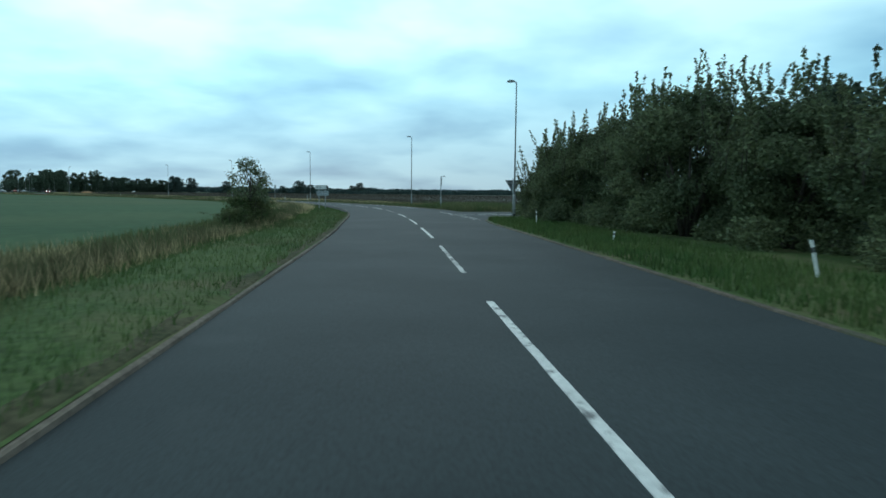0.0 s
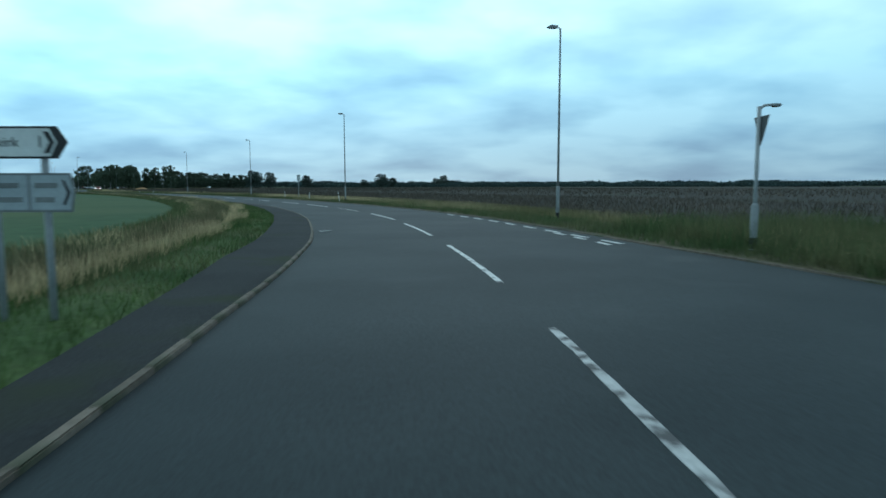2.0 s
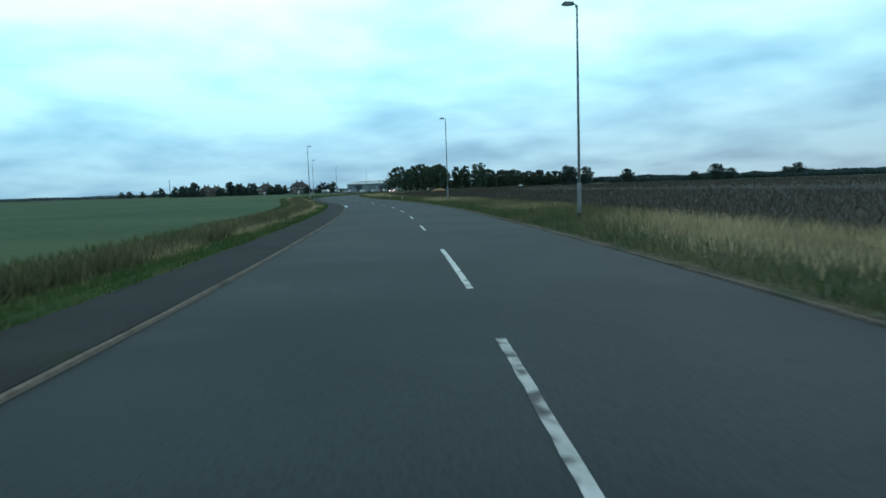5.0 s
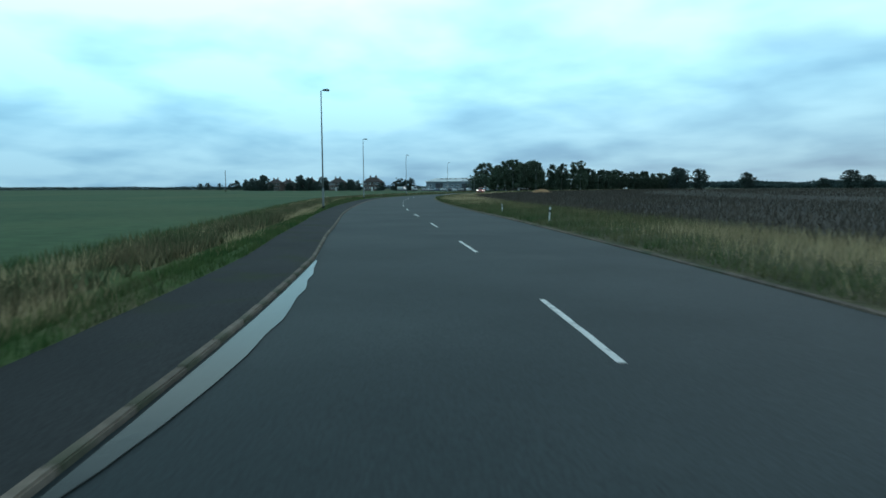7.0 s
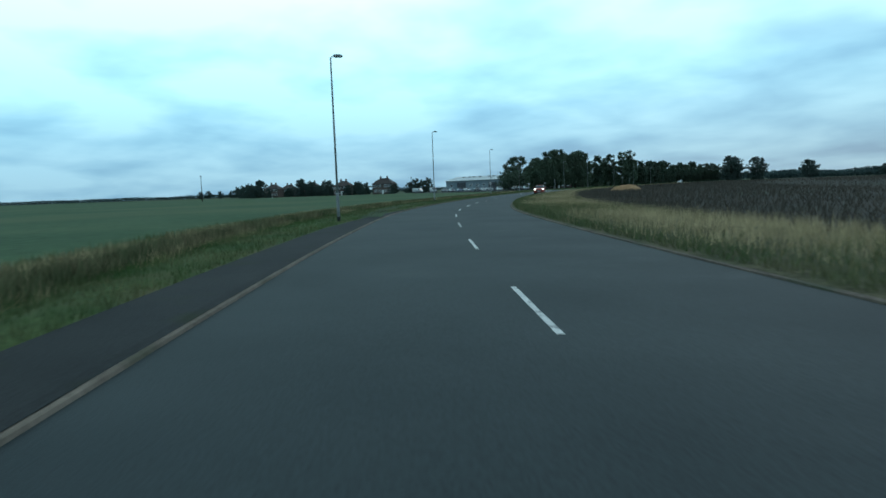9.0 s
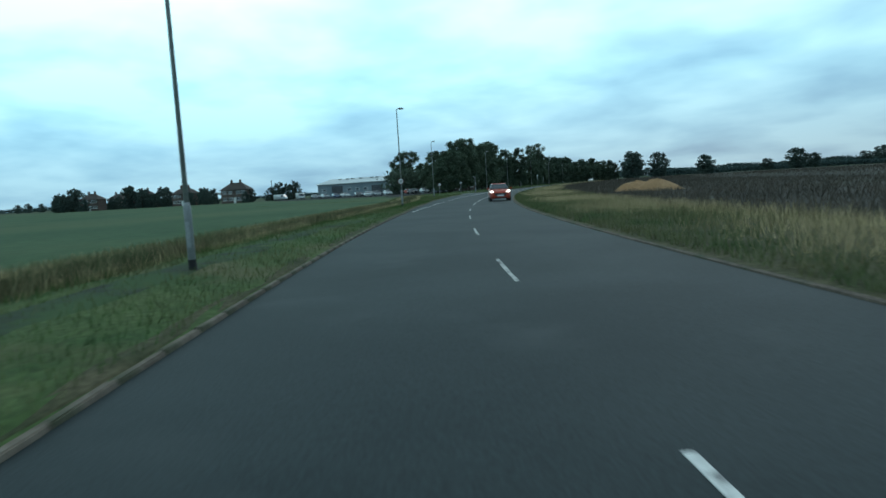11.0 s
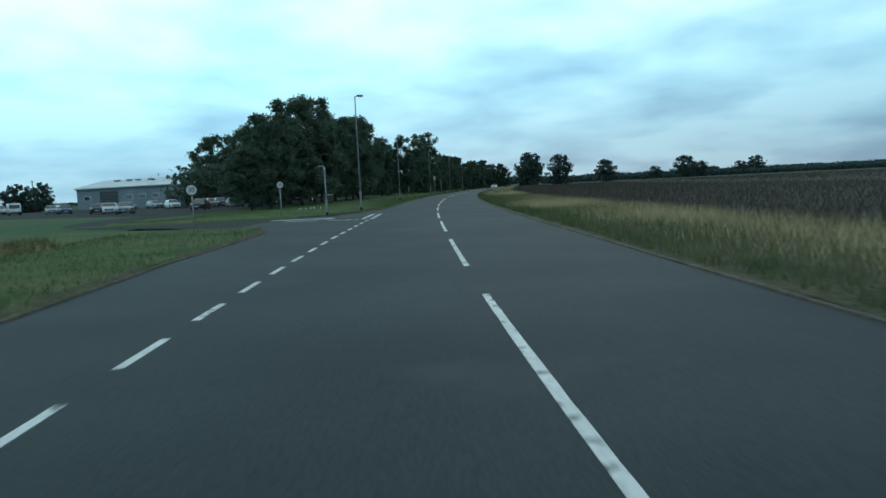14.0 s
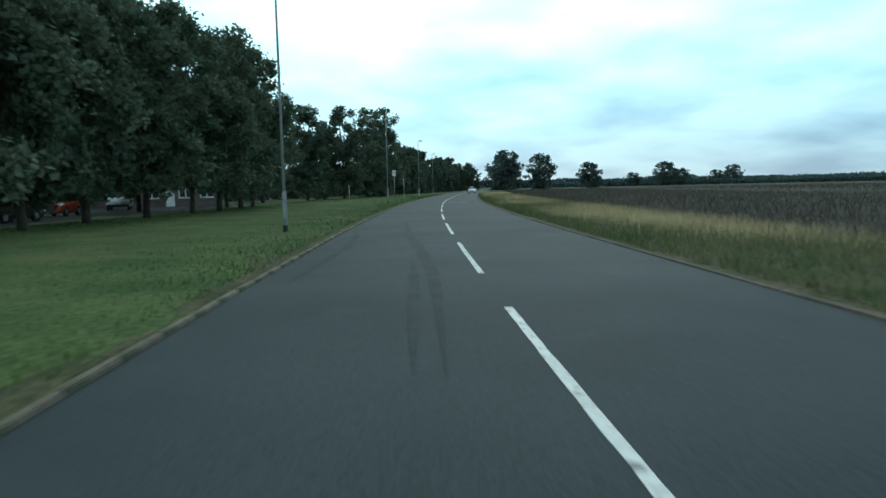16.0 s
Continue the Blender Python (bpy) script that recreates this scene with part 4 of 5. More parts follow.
wood("far_wood", [(-560, 1180), (-300, 1320), (0, 1400), (350, 1350), (700, 1150), (1000, 850), (1150, 450), (1150, 0)], 12, 9, 80000, 1.7, FAR_HAZE_LEAF, "hazy far belt of woodland on the horizon", 3)
wood("far_wood", [(-1250, 150), (-1150, 420), (-1050, 650), (-880, 900), (-560, 1180)], 6, 8, 30000, 1.0, FAR_HAZE_LEAF, "low hazy line of far hedges and trees", 5)
wood("far_hedge", [(-300, 760), (-200, 850), (-60, 900), (120, 880), (300, 800)], 5, 4, 30000, 0.9, FAR_HAZE_LEAF, "low hedge line across the far fields", 8)

wood("woodland", [uv(462, 46), uv(490, 42), uv(520, 36), uv(560, 32), uv(620, 30), uv(690, 28)], 7.5, 2.2, 26000, 0.5, PINE, "dark woodland edge behind the roadside trees", 12)

# ---- signs and posts ----


def post(parent, x, y, tall, r=0.038, name="post", mat=STEEL):
    return part(name, tube([(x, y, -0.2), (x, y, tall)], [r, r], 10), mat, parent, smooth=True)


def disc(r, y0, y1, z, sides=40):
    return prism([(r * math.cos(2 * math.pi * k / sides), z + r * math.sin(2 * math.pi * k / sides)) for k in range(sides)], y0, y1)


def speed_sign(number, z, r, m, label, tall=0.0):
    """A round plate facing -y with its ring and number."""
    ob = thing("speed_limit_sign", m, label, "road sign")
    plate = part("plate", disc(r, 0.0, 0.012, z), SIGN_RED, ob, "dark red rim of the round plate")
    part("face", disc(r * 0.80, -0.005, 0.003, z), SIGN_WHITE, ob, "white centre of the plate")
    lettering("number", number, r * 1.05, ob, Matrix.Translation((0, -0.009, z)) @ pose(0, 0, 0, 90))
    part("clip", box(0, 0.03, z, 0.1, 0.05, 0.04, 0.004), STEEL, ob)
    if tall:
        post(ob, 0, 0.055, tall)
    return ob


def give_way_sign(m, turn_lamp=1):
    """A downward triangle on a lit post, its lamp on a short arm above it."""
    ob = thing("give_way_sign", m, "grey-backed give-way triangle on a post with a lamp arm", "road sign", "give-way signs")
    part("base_section", tube([(0, 0, -0.4), (0, 0, 0.85), (0, 0, 0.92)], [0.075, 0.075, 0.045], 12), GREY_PAINT, ob, smooth=True)
    post(ob, 0, 0, 2.9, 0.042, "post")
    part("base_band", tube([(0, 0, -0.02), (0, 0, 0.2)], [0.08, 0.08], 12), BLACK, ob)
    arm = part("lamp_arm", tube([(0, 0, 2.84), (0, 0.1, 2.92), (0, 0.34, 2.94)], [0.03, 0.028, 0.026], 8), STEEL, ob, smooth=True)
    part("lamp", box(0, 0.34, 2.92, 0.2, 0.14, 0.06, 0.015), GREY_PAINT, arm)
    h = 0.59
    part("plate", prism([(-0.34, 2.7), (0.34, 2.7), (0, 2.7 - h)], 0.05, 0.062), SIGN_BACK, ob)
    face = part("face", prism([(-0.33, 2.695), (0.33, 2.695), (0, 2.705 - h)], 0.063, 0.066), SIGN_RED, ob)
    part("panel", prism([(-0.21, 2.62), (0.21, 2.62), (0, 2.62 - h * 0.62)], 0.067, 0.069), SIGN_WHITE, face)
    return ob


give_way_sign(road_pose(51.7, -6.05, 0.14, -99))
give_way_sign(road_pose(391.9, 6.6, 0.05, 80))
back = thing("give_way_sign", road_pose(35.1, -7.8, 0.02, -20), "grey back of a give-way triangle half hidden by the hedge", "road sign", "give-way signs")
post(back, 0, 0, 2.5)
part("plate", prism([(-0.55, 2.38), (0.55, 2.38), (0, 1.45)], 0.05, 0.062), SIGN_BACK, back)
part("brace", box(0, 0.045, 2.2, 0.7, 0.012, 0.04), STEEL, back)

speed_sign("50", 2.06, 0.24, road_pose(324.0, 5.75, 0.0, 0) @ Matrix.Translation((0, -0.10, 0)), "round 50 speed-limit sign clamped to a lamp column")
speed_sign("30", 2.0, 0.23, road_pose(392.3, 9.4, 0.0, 25), "round 30 speed-limit sign on a post by the side road", 2.1)
speed_sign("30", 1.85, 0.30, road_pose(384.9, 11.9, 0.0, 15), "round 30 speed-limit sign on the other side of the side road", 2.1)


def bars(parent, rows, y, mat=INK):
    """Plain bars for lettering that cannot be read."""
    for x0, x1, z, h in rows:
        part("lettering_bar", box((x0 + x1) / 2, y, z, x1 - x0, 0.004, h), mat, parent)


sign = thing("direction_sign", road_pose(45.7, 5.25, 0.24, -4) @ Matrix.Diagonal((0.87, 0.87, 0.87, 1)), "two-tier white direction sign with an arrow end on two posts", "road sign")
for x in (-0.28, 0.3):
    part("post", tube([(x, 0.05, -0.5), (x, 0.05, 2.02)], [0.042, 0.042], 10), GREY_PAINT, sign, smooth=True)


def flag(x0, x1, z0, z1, tip, tail=0.0):
    zm = (z0 + z1) / 2
    out = [(x0, z0), (x1, z0), (x1 + tip, zm), (x1, z1), (x0, z1)]
    return out[:-1] + [(x0, z1)] if not tail else out + [(x0 - tail, zm)]


top = part("upper_panel", prism(flag(-0.62, 0.48, 1.68, 2.04, 0.12), 0.0, 0.012), INK, sign, "black-edged upper panel pointing along the side road")
part("panel_face", prism(flag(-0.595, 0.40, 1.705, 2.015, 0.08), -0.004, 0.0), SIGN_WHITE, top)
lettering("place_name", "Algarkirk", 0.155, top, Matrix.Translation((-0.24, -0.007, 1.86)) @ pose(0, 0, 0, 90))
lettering("distance", "1", 0.19, top, Matrix.Translation((0.29, -0.007, 1.86)) @ pose(0, 0, 0, 90))
part("arrow", prism([(0.33, 1.74), (0.39, 1.74), (0.455, 1.86), (0.39, 1.98), (0.33, 1.98), (0.395, 1.86)], -0.008, -0.004), INK, top)
low = part("lower_panel", prism(flag(-0.47, 0.61, 1.08, 1.52, 0.04, 0.05), 0.0, 0.012), SIGN_GREY, sign, "grey-edged lower panel with faint lettering")
part("panel_face", prism(flag(-0.45, 0.12, 1.105, 1.495, 0.0, 0.04), -0.004, 0.0), PALE_GREY, low)
part("panel_face", prism(flag(0.15, 0.59, 1.105, 1.495, 0.035), -0.004, 0.0), PALE_GREY, low)
part("arrow", prism([(-0.37, 1.16), (-0.34, 1.16), (-0.40, 1.3), (-0.34, 1.44), (-0.37, 1.44), (-0.44, 1.3)], -0.008, -0.004), INK, low)
part("arrow", prism([(0.51, 1.16), (0.54, 1.16), (0.605, 1.3), (0.54, 1.44), (0.51, 1.44), (0.565, 1.3)], -0.008, -0.004), INK, low)
bars(low, [(-0.28, 0.02, 1.38, 0.06), (-0.28, 0.06, 1.22, 0.06), (0.2, 0.46, 1.38, 0.06), (0.2, 0.42, 1.22, 0.06)], -0.006, SIGN_GREY)

plate = thing("information_sign", road_pose(113.5, -5.4, 0.0, 6), "tall narrow white sign board on a single post in the verge", "road sign")
post(plate, 0, 0.05, 2.68)
board = part("board", box(0, 0, 2.33, 0.42, 0.014, 0.74, 0.004), SIGN_WHITE, plate)
part("border", prism([(-0.21, 1.96), (0.21, 1.96), (0.21, 2.70), (-0.21, 2.70)], 0.0072, 0.0100), INK, board)
bars(board, [(-0.11, 0.0, 2.53, 0.15), (0.04, 0.12, 2.56, 0.05), (-0.14, 0.14, 2.25, 0.03), (-0.12, 0.1, 2.12, 0.03)], -0.009)


notice = thing("notice_sign", road_pose(486, 6.5, 0.1, -4), "white notice board high on a post by the roadside trees", "road sign")
post(notice, 0, 0.05, 3.5)
board = part("board", box(0, 0, 3.2, 0.42, 0.014, 0.66, 0.004), SIGN_WHITE, notice)
bars(board, [(-0.14, 0.14, 3.32, 0.08), (-0.14, 0.1, 3.1, 0.05)], -0.009, SIGN_GREY)
for u, side, tall, label in ((483.7, 11.6, 1.8, "short plain steel post on the lawn verge"), (497.8, 6.6, 2.7, "slim steel post beside the roadside trees")):
    pole = thing("steel_post", road_pose(u, side, 0.1), label, "post")
    post(pole, 0, 0, tall, 0.045, "shaft")
    part("cap", tube([(0, 0, tall), (0, 0, tall + 0.03)], [0.055, 0.03], 10), GREY_PAINT, pole)


def marker(tall=1.0):
    ob = thing("marker_post", pose(0, 0, 0), "white plastic marker post with a black band, leaning in grass", "marker post", "verge marker posts")
    part("shaft", prism([(-0.035, -0.1), (0.035, -0.1), (0.035, tall - 0.03), (-0.035, tall)], -0.02, 0.02), WHITE, ob)
    part("band", box(0, 0, tall * 0.74, 0.074, 0.044, 0.13), BLACK, ob)
    part("reflector", box(0, -0.023, tall * 0.74, 0.045, 0.006, 0.11), SIGN_GREY, ob)
    return ob


first = marker()
for i, (u, s, lean, h) in enumerate([(1.9, -5.9, 14, 0.72), (10.1, -5.2, -3, 0.36), (21.6, -5.7, 3, 0.65), (96.7, -4.4, 7, 0.9), (106.6, -4.5, -2, 0.82), (114.9, -4.2, 1, 0.8), (189.2, -4.5, -3, 0.66), (199.8, -4.9, 3, 0.50)]):
    m = road_pose(u, s, 0.03) @ pose(0, 0, 0, 0, -lean, 0)
    got = copy_thing(first, m) if i else first
    got.matrix_basis = m @ Matrix.Diagonal((0.78, 0.8, h, 1))

# ---- vehicles ----


def rings(sections, bm=None):
    """A skin over rings of points (x, y, z), closed at both ends."""
    bm = bm or bmesh.new()
    made = [[bm.verts.new(p) for p in ring] for ring in sections]
    n = len(made[0])
    for a, b in zip(made, made[1:]):
        for k in range(n):
            bm.faces.new((a[k], a[(k + 1) % n], b[(k + 1) % n], b[k]))
    bm.faces.new(made[0][::-1])
    bm.faces.new(made[-1])
    return bm


def body_ring(y, w, low, top):
    half = [(w * 0.90, low), (w, low + 0.14), (w * 1.0, low + 0.55 * (top - low)), (w * 0.95, top - 0.06), (w * 0.80, top), (w * 0.4, top + 0.025)]
    return [(x, y, z) for x, z in half] + [(-x, y, z) for x, z in half[::-1]]


def pane(corners, mat, parent, name, lift=0.008):
    """A thin sheet on four corners, a little proud of what lies behind it."""
    c = [Vector(p) for p in corners]
    n = (c[1] - c[0]).cross(c[3] - c[0]).normalized()
    bm = bmesh.new()
    a, b = [bm.verts.new(p - 0.004 * n) for p in c], [bm.verts.new(p + lift * n) for p in c]
    for k in range(4):
        bm.faces.new((a[k], a[(k + 1) % 4], b[(k + 1) % 4], b[k]))
    bm.faces.new(a[::-1])
    bm.faces.new(b)
    return part(name, bm, mat, parent)


def wheel(parent, x, y, r=0.31, w=0.2):
    t = part("wheel", tube([(x - w / 2, y, r), (x - w / 2 + 0.03, y, r), (x + w / 2 - 0.03, y, r), (x + w / 2, y, r)], [r * 0.92, r, r, r * 0.92], 20), TYRE, parent, smooth=False)
    side = 1 if x > 0 else -1
    part("rim", tube([(x + side * (w / 2 - 0.01), y, r), (x + side * (w / 2 + 0.008), y, r)], [r * 0.64, r * 0.6], 16), STEEL, t)
    return t


def car(paint, m, label, lights=False, tall=1.46, long=3.95, name="car"):
    """A small hatchback that faces -y."""
    ob = thing(name, m, label, "car")
    k = long / 3.95
    body = rings([body_ring(y * k, w, lo, hi) for y, w, lo, hi in ((-1.98, 0.56, 0.34, 0.60), (-1.93, 0.70, 0.24, 0.70), (-1.72, 0.81, 0.20, 0.80), (-1.2, 0.85, 0.20, 0.92), (-0.75, 0.86, 0.20, 0.98),
                                                             (0.3, 0.86, 0.20, 1.00), (1.2, 0.86, 0.20, 1.02), (1.72, 0.83, 0.22, 1.0), (1.92, 0.76, 0.30, 0.9), (1.97, 0.66, 0.40, 0.72))])
    bmesh.ops.bevel(body, geom=[e for e in body.edges if e.calc_face_angle(0) > 0.6], offset=0.02, segments=2, affect="EDGES")
    part("body", body, paint, ob, smooth=True)
    b, t = 0.97, tall
    A = [(-0.76, -0.95 * k, b), (0.76, -0.95 * k, b), (0.78, 0.2 * k, b + 0.02), (0.76, 1.82 * k, b + 0.03), (-0.76, 1.82 * k, b + 0.03), (-0.78, 0.2 * k, b + 0.02)]
    B = [(-0.55, -0.22 * k, t - 0.03), (0.55, -0.22 * k, t - 0.03), (0.59, 0.35 * k, t), (0.54, 1.36 * k, t - 0.05), (-0.54, 1.36 * k, t - 0.05), (-0.59, 0.35 * k, t)]
    cabin = rings([A, B])
    bmesh.ops.bevel(cabin, geom=list(cabin.edges), offset=0.035, segments=3, affect="EDGES")
    part("cabin", cabin, paint, ob, smooth=True)

    def mix(p, q, f):
        return tuple(Vector(p).lerp(Vector(q), f))
    pane([mix(A[0], B[0], 0.06), mix(A[1], B[1], 0.06), mix(A[1], B[1], 0.9), mix(A[0], B[0], 0.9)], GLASS, ob, "windscreen", 0.012)
    pane([mix(A[3], B[3], 0.2), mix(A[4], B[4], 0.2), mix(A[4], B[4], 0.88), mix(A[3], B[3], 0.88)], GLASS, ob, "rear_window", 0.012)
    for s, (i, j, l) in ((1, (1, 2, 3)), (-1, (5, 0, 4))):
        if s > 0:
            pane([mix(mix(A[1], A[2], 0.16), B[1], 0.1), mix(mix(A[1], A[2], 0.97), B[2], 0.1), mix(mix(A[1], A[2], 0.97), B[2], 0.86), mix(mix(A[1], A[2], 0.22), mix(B[1], B[2], 0.1), 0.86)], GLASS, ob, "side_window", 0.014)
            pane([mix(mix(A[2], A[3], 0.05), B[2], 0.1), mix(mix(A[2], A[3], 0.82), B[3], 0.1), mix(mix(A[2], A[3], 0.82), B[3], 0.84), mix(mix(A[2], A[3], 0.05), B[2], 0.86)], GLASS, ob, "side_window", 0.014)
        else:
            pane([mix(mix(A[0], A[5], 0.97), B[5], 0.1), mix(mix(A[0], A[5], 0.16), B[0], 0.1), mix(mix(A[0], A[5], 0.22), mix(B[0], B[5], 0.1), 0.86), mix(mix(A[0], A[5], 0.97), B[5], 0.86)], GLASS, ob, "side_window", 0.014)
            pane([mix(mix(A[5], A[4], 0.82), B[4], 0.1), mix(mix(A[5], A[4], 0.05), B[5], 0.1), mix(mix(A[5], A[4], 0.05), B[5], 0.86), mix(mix(A[5], A[4], 0.82), B[4], 0.84)], GLASS, ob, "side_window", 0.014)
        mir = part("door_mirror", box(s * 0.95, -0.72 * k, 1.02, 0.2, 0.1, 0.13, 0.03), paint, ob, smooth=True)
        eye = bmesh.new()
        bmesh.ops.create_uvsphere(eye, u_segments=16, v_segments=10, radius=1.0, matrix=pose(s * 0.64, -1.74 * k, 0.755, 14, -s * 20, s * 40) @ Matrix.Diagonal((0.235, 0.085, 0.068, 1)))
        part("headlamp", eye, LAMP_ON if lights else WHITE, ob, "lit headlamp" if lights else "", smooth=True)
        part("fog_lamp", box(s * 0.62, -1.90 * k, 0.36, 0.20, 0.08, 0.12, 0.03), BLACK, ob)
        part("tail_lamp", box(s * 0.70, 1.90 * k, 0.86, 0.12, 0.08, 0.26, 0.02), SIGN_RED, ob)
        for y in (-1.22 * k, 1.24 * k):
            wheel(ob, s * 0.77, y)
            part("wheel_arch", tube([(s * 0.74, y, 0.33), (s * 0.868, y, 0.33)], [0.375, 0.375], 20), BLACK, ob)
    grille = part("grille", rings([[(x, -1.93 * k, z) for x, z in ((-0.42, 0.40), (0.42, 0.40), (0.56, 0.66), (-0.56, 0.66))], [(x, -1.995 * k, z) for x, z in ((-0.38, 0.42), (0.38, 0.42), (0.50, 0.64), (-0.50, 0.64))]]), BLACK, ob)
    for z in (0.47, 0.53, 0.59):
        part("grille_bar", box(0, -2.0 * k, z, 0.80 + 0.5 * (z - 0.47), 0.012, 0.014), GREY_PAINT, grille)
    part("lower_grille", box(0, -1.93 * k, 0.27, 1.05, 0.08, 0.12, 0.02), BLACK, ob, "black lower valance")
    part("bumper_lip", box(0, -1.955 * k, 0.355, 1.2, 0.06, 0.05, 0.02), paint, ob, smooth=True)
    part("bonnet_seam", tube([(-0.74, -1.02 * k, 0.985), (0.0, -1.10 * k, 1.005), (0.74, -1.02 * k, 0.985)], [0.012, 0.012, 0.012], 6), BLACK, ob)
    for x in (-0.32, 0.22):
        part("wiper", tube([(x, -1.0 * k, 1.0), (x + 0.5, -0.86 * k, 1.05)], [0.012, 0.008], 6), BLACK, ob)
    part("number_plate", box(0, -2.012 * k, 0.46, 0.52, 0.015, 0.11, 0.004), SIGN_WHITE, ob, "plain white number plate")
    return ob


car(RED_PAINT, road_pose(328.3, -1.85, 0.012, 4), "orange-red small hatchback with lit headlamps driving on the far lane", True)
car(WHITE_PAINT, road_pose(560, -1.8, 0.012, 0), "white car far off on the road ahead")


def van(paint, m, label):
    """A box-sided panel van that faces -y."""
    ob = thing("van", m, label, "van")
    side = [(-2.4, 0.35), (-2.4, 0.95), (-2.1, 1.15), (-1.5, 1.95), (-1.2, 2.1), (2.4, 2.12), (2.45, 1.9), (2.45, 0.35)]
    bm = bmesh.new()
    a, b = [bm.verts.new((-0.92, y, z)) for y, z in side], [bm.verts.new((0.92, y, z)) for y, z in side]
    n = len(side)
    for k in range(n):
        bm.faces.new((a[k], a[(k + 1) % n], b[(k + 1) % n], b[k]))
    bm.faces.new(a[::-1])
    bm.faces.new(b)
    bmesh.ops.bevel(bm, geom=list(bm.edges), offset=0.05, segments=2, affect="EDGES")
    part("body", bm, paint, ob, smooth=True)
    pane([(-0.8, -2.08, 1.2), (0.8, -2.08, 1.2), (0.76, -1.56, 1.88), (-0.76, -1.56, 1.88)], GLASS, ob, "windscreen", 0.02)
    for s in (1, -1):
        part("side_window", box(s * 0.925, -1.15, 1.5, 0.02, 0.8, 0.5, 0.01), GLASS, ob)
        part("headlamp", box(s * 0.72, -2.4, 0.85, 0.24, 0.06, 0.18, 0.02), WHITE, ob)
        for y in (-1.6, 1.5):
            wheel(ob, s * 0.82, y, 0.34)
    part("bumper", box(0, -2.42, 0.45, 1.8, 0.12, 0.22, 0.03), BLACK, ob)
    return ob


# ---- the long shed with its yard, and the houses ----
yard = slab([(-226, 343), (-240, 341), (-268, 346), (-300, 357), (-335, 384), (-340, 412), (-262, 418), (-248, 380)], -0.006, 0.03)
tagged(part("yard", yard, WORN), "grey asphalt yard in front of the long shed", "yard", kind="structure")

shed = thing("long_shed", pose(-308, 413, 0, 0, 0, 7), "long low grey-clad shed with a pale metal roof", "shed")
W, D, E, R = 21.5, 9.0, 4.9, 6.7
walls = prism([(-D, -0.2), (D, -0.2), (D, E), (0, R), (-D, E)], -W, W)
bmesh.ops.rotate(walls, verts=walls.verts, matrix=Matrix.Rotation(radians(-90), 3, "Z"))
part("wall", walls, CLAD, shed)
for s in (1, -1):
    bm = bmesh.new()
    dz, over = R - E, 0.5
    y1, z1 = s * (D + over), E - over * dz / D
    c = [(-W - 0.4, 0, R), (W + 0.4, 0, R), (W + 0.4, y1, z1), (-W - 0.4, y1, z1)]
    lo, hi = [bm.verts.new((x, y, z + 0.02)) for x, y, z in c], [bm.verts.new((x, y, z + 0.16)) for x, y, z in c]
    for k in range(4):
        bm.faces.new((lo[k], lo[(k + 1) % 4], hi[(k + 1) % 4], hi[k]))
    bm.faces.new(lo[::-1])
    bm.faces.new(hi)
    roof = part("roof", bm, ROOFING, shed)
    if s < 0:
        for x in (-16, -12.5, -10, -6.5, -1.5, 1.0, 5.0, 7.5, 12, 16):
            part("roof_vent", box(x, -2.1, R - 2.1 * dz / D + 0.32, 1.1, 1.0, 0.34, 0.05), GREY_PAINT, roof)
part("gutter", box(0, -D - 0.48, E - 0.16, 2 * W, 0.14, 0.16, 0.02), GREY_PAINT, shed)
for x, w, h in ((-12.5, 5.0, 4.0), (5.0, 4.6, 3.6), (13.5, 4.0, 3.4)):
    door = part("roller_door", box(x, -D - 0.03, h / 2, w, 0.1, h, 0.01), DARK_DOOR, shed)
    for k in range(5):
        part("slat_joint", box(x, -D - 0.085, h * (k + 1) / 6, w, 0.012, 0.03), GREY_PAINT, door)
for x in (-18.5, -7, -3.5, 0.0, 9.5):
    win = part("window", box(x, -D - 0.02, 2.6, 1.8, 0.08, 1.1, 0.01), WHITE, shed)
    part("pane", box(x, -D - 0.065, 2.6, 1.6, 0.012, 0.9), GLASS, win)
porch = thing("gabled_porch", pose(-281.5, 388, 0, 0, 0, 40), "small white-gabled office porch in front of the shed", "porch")
part("wall", prism([(-2.2, -0.1), (2.2, -0.1), (2.2, 2.3), (0, 3.6), (-2.2, 2.3)], 0, 4), CLAD, porch)
for s in (1, -1):
    part("roof", prism([(s * 2.55, 2.05), (s * 2.55, 2.2), (0, 3.8), (0, 3.62)], -0.3, 4.2), WHITE, porch)
part("window", box(0, -0.03, 1.5, 1.8, 0.08, 1.1, 0.01), GLASS, porch)


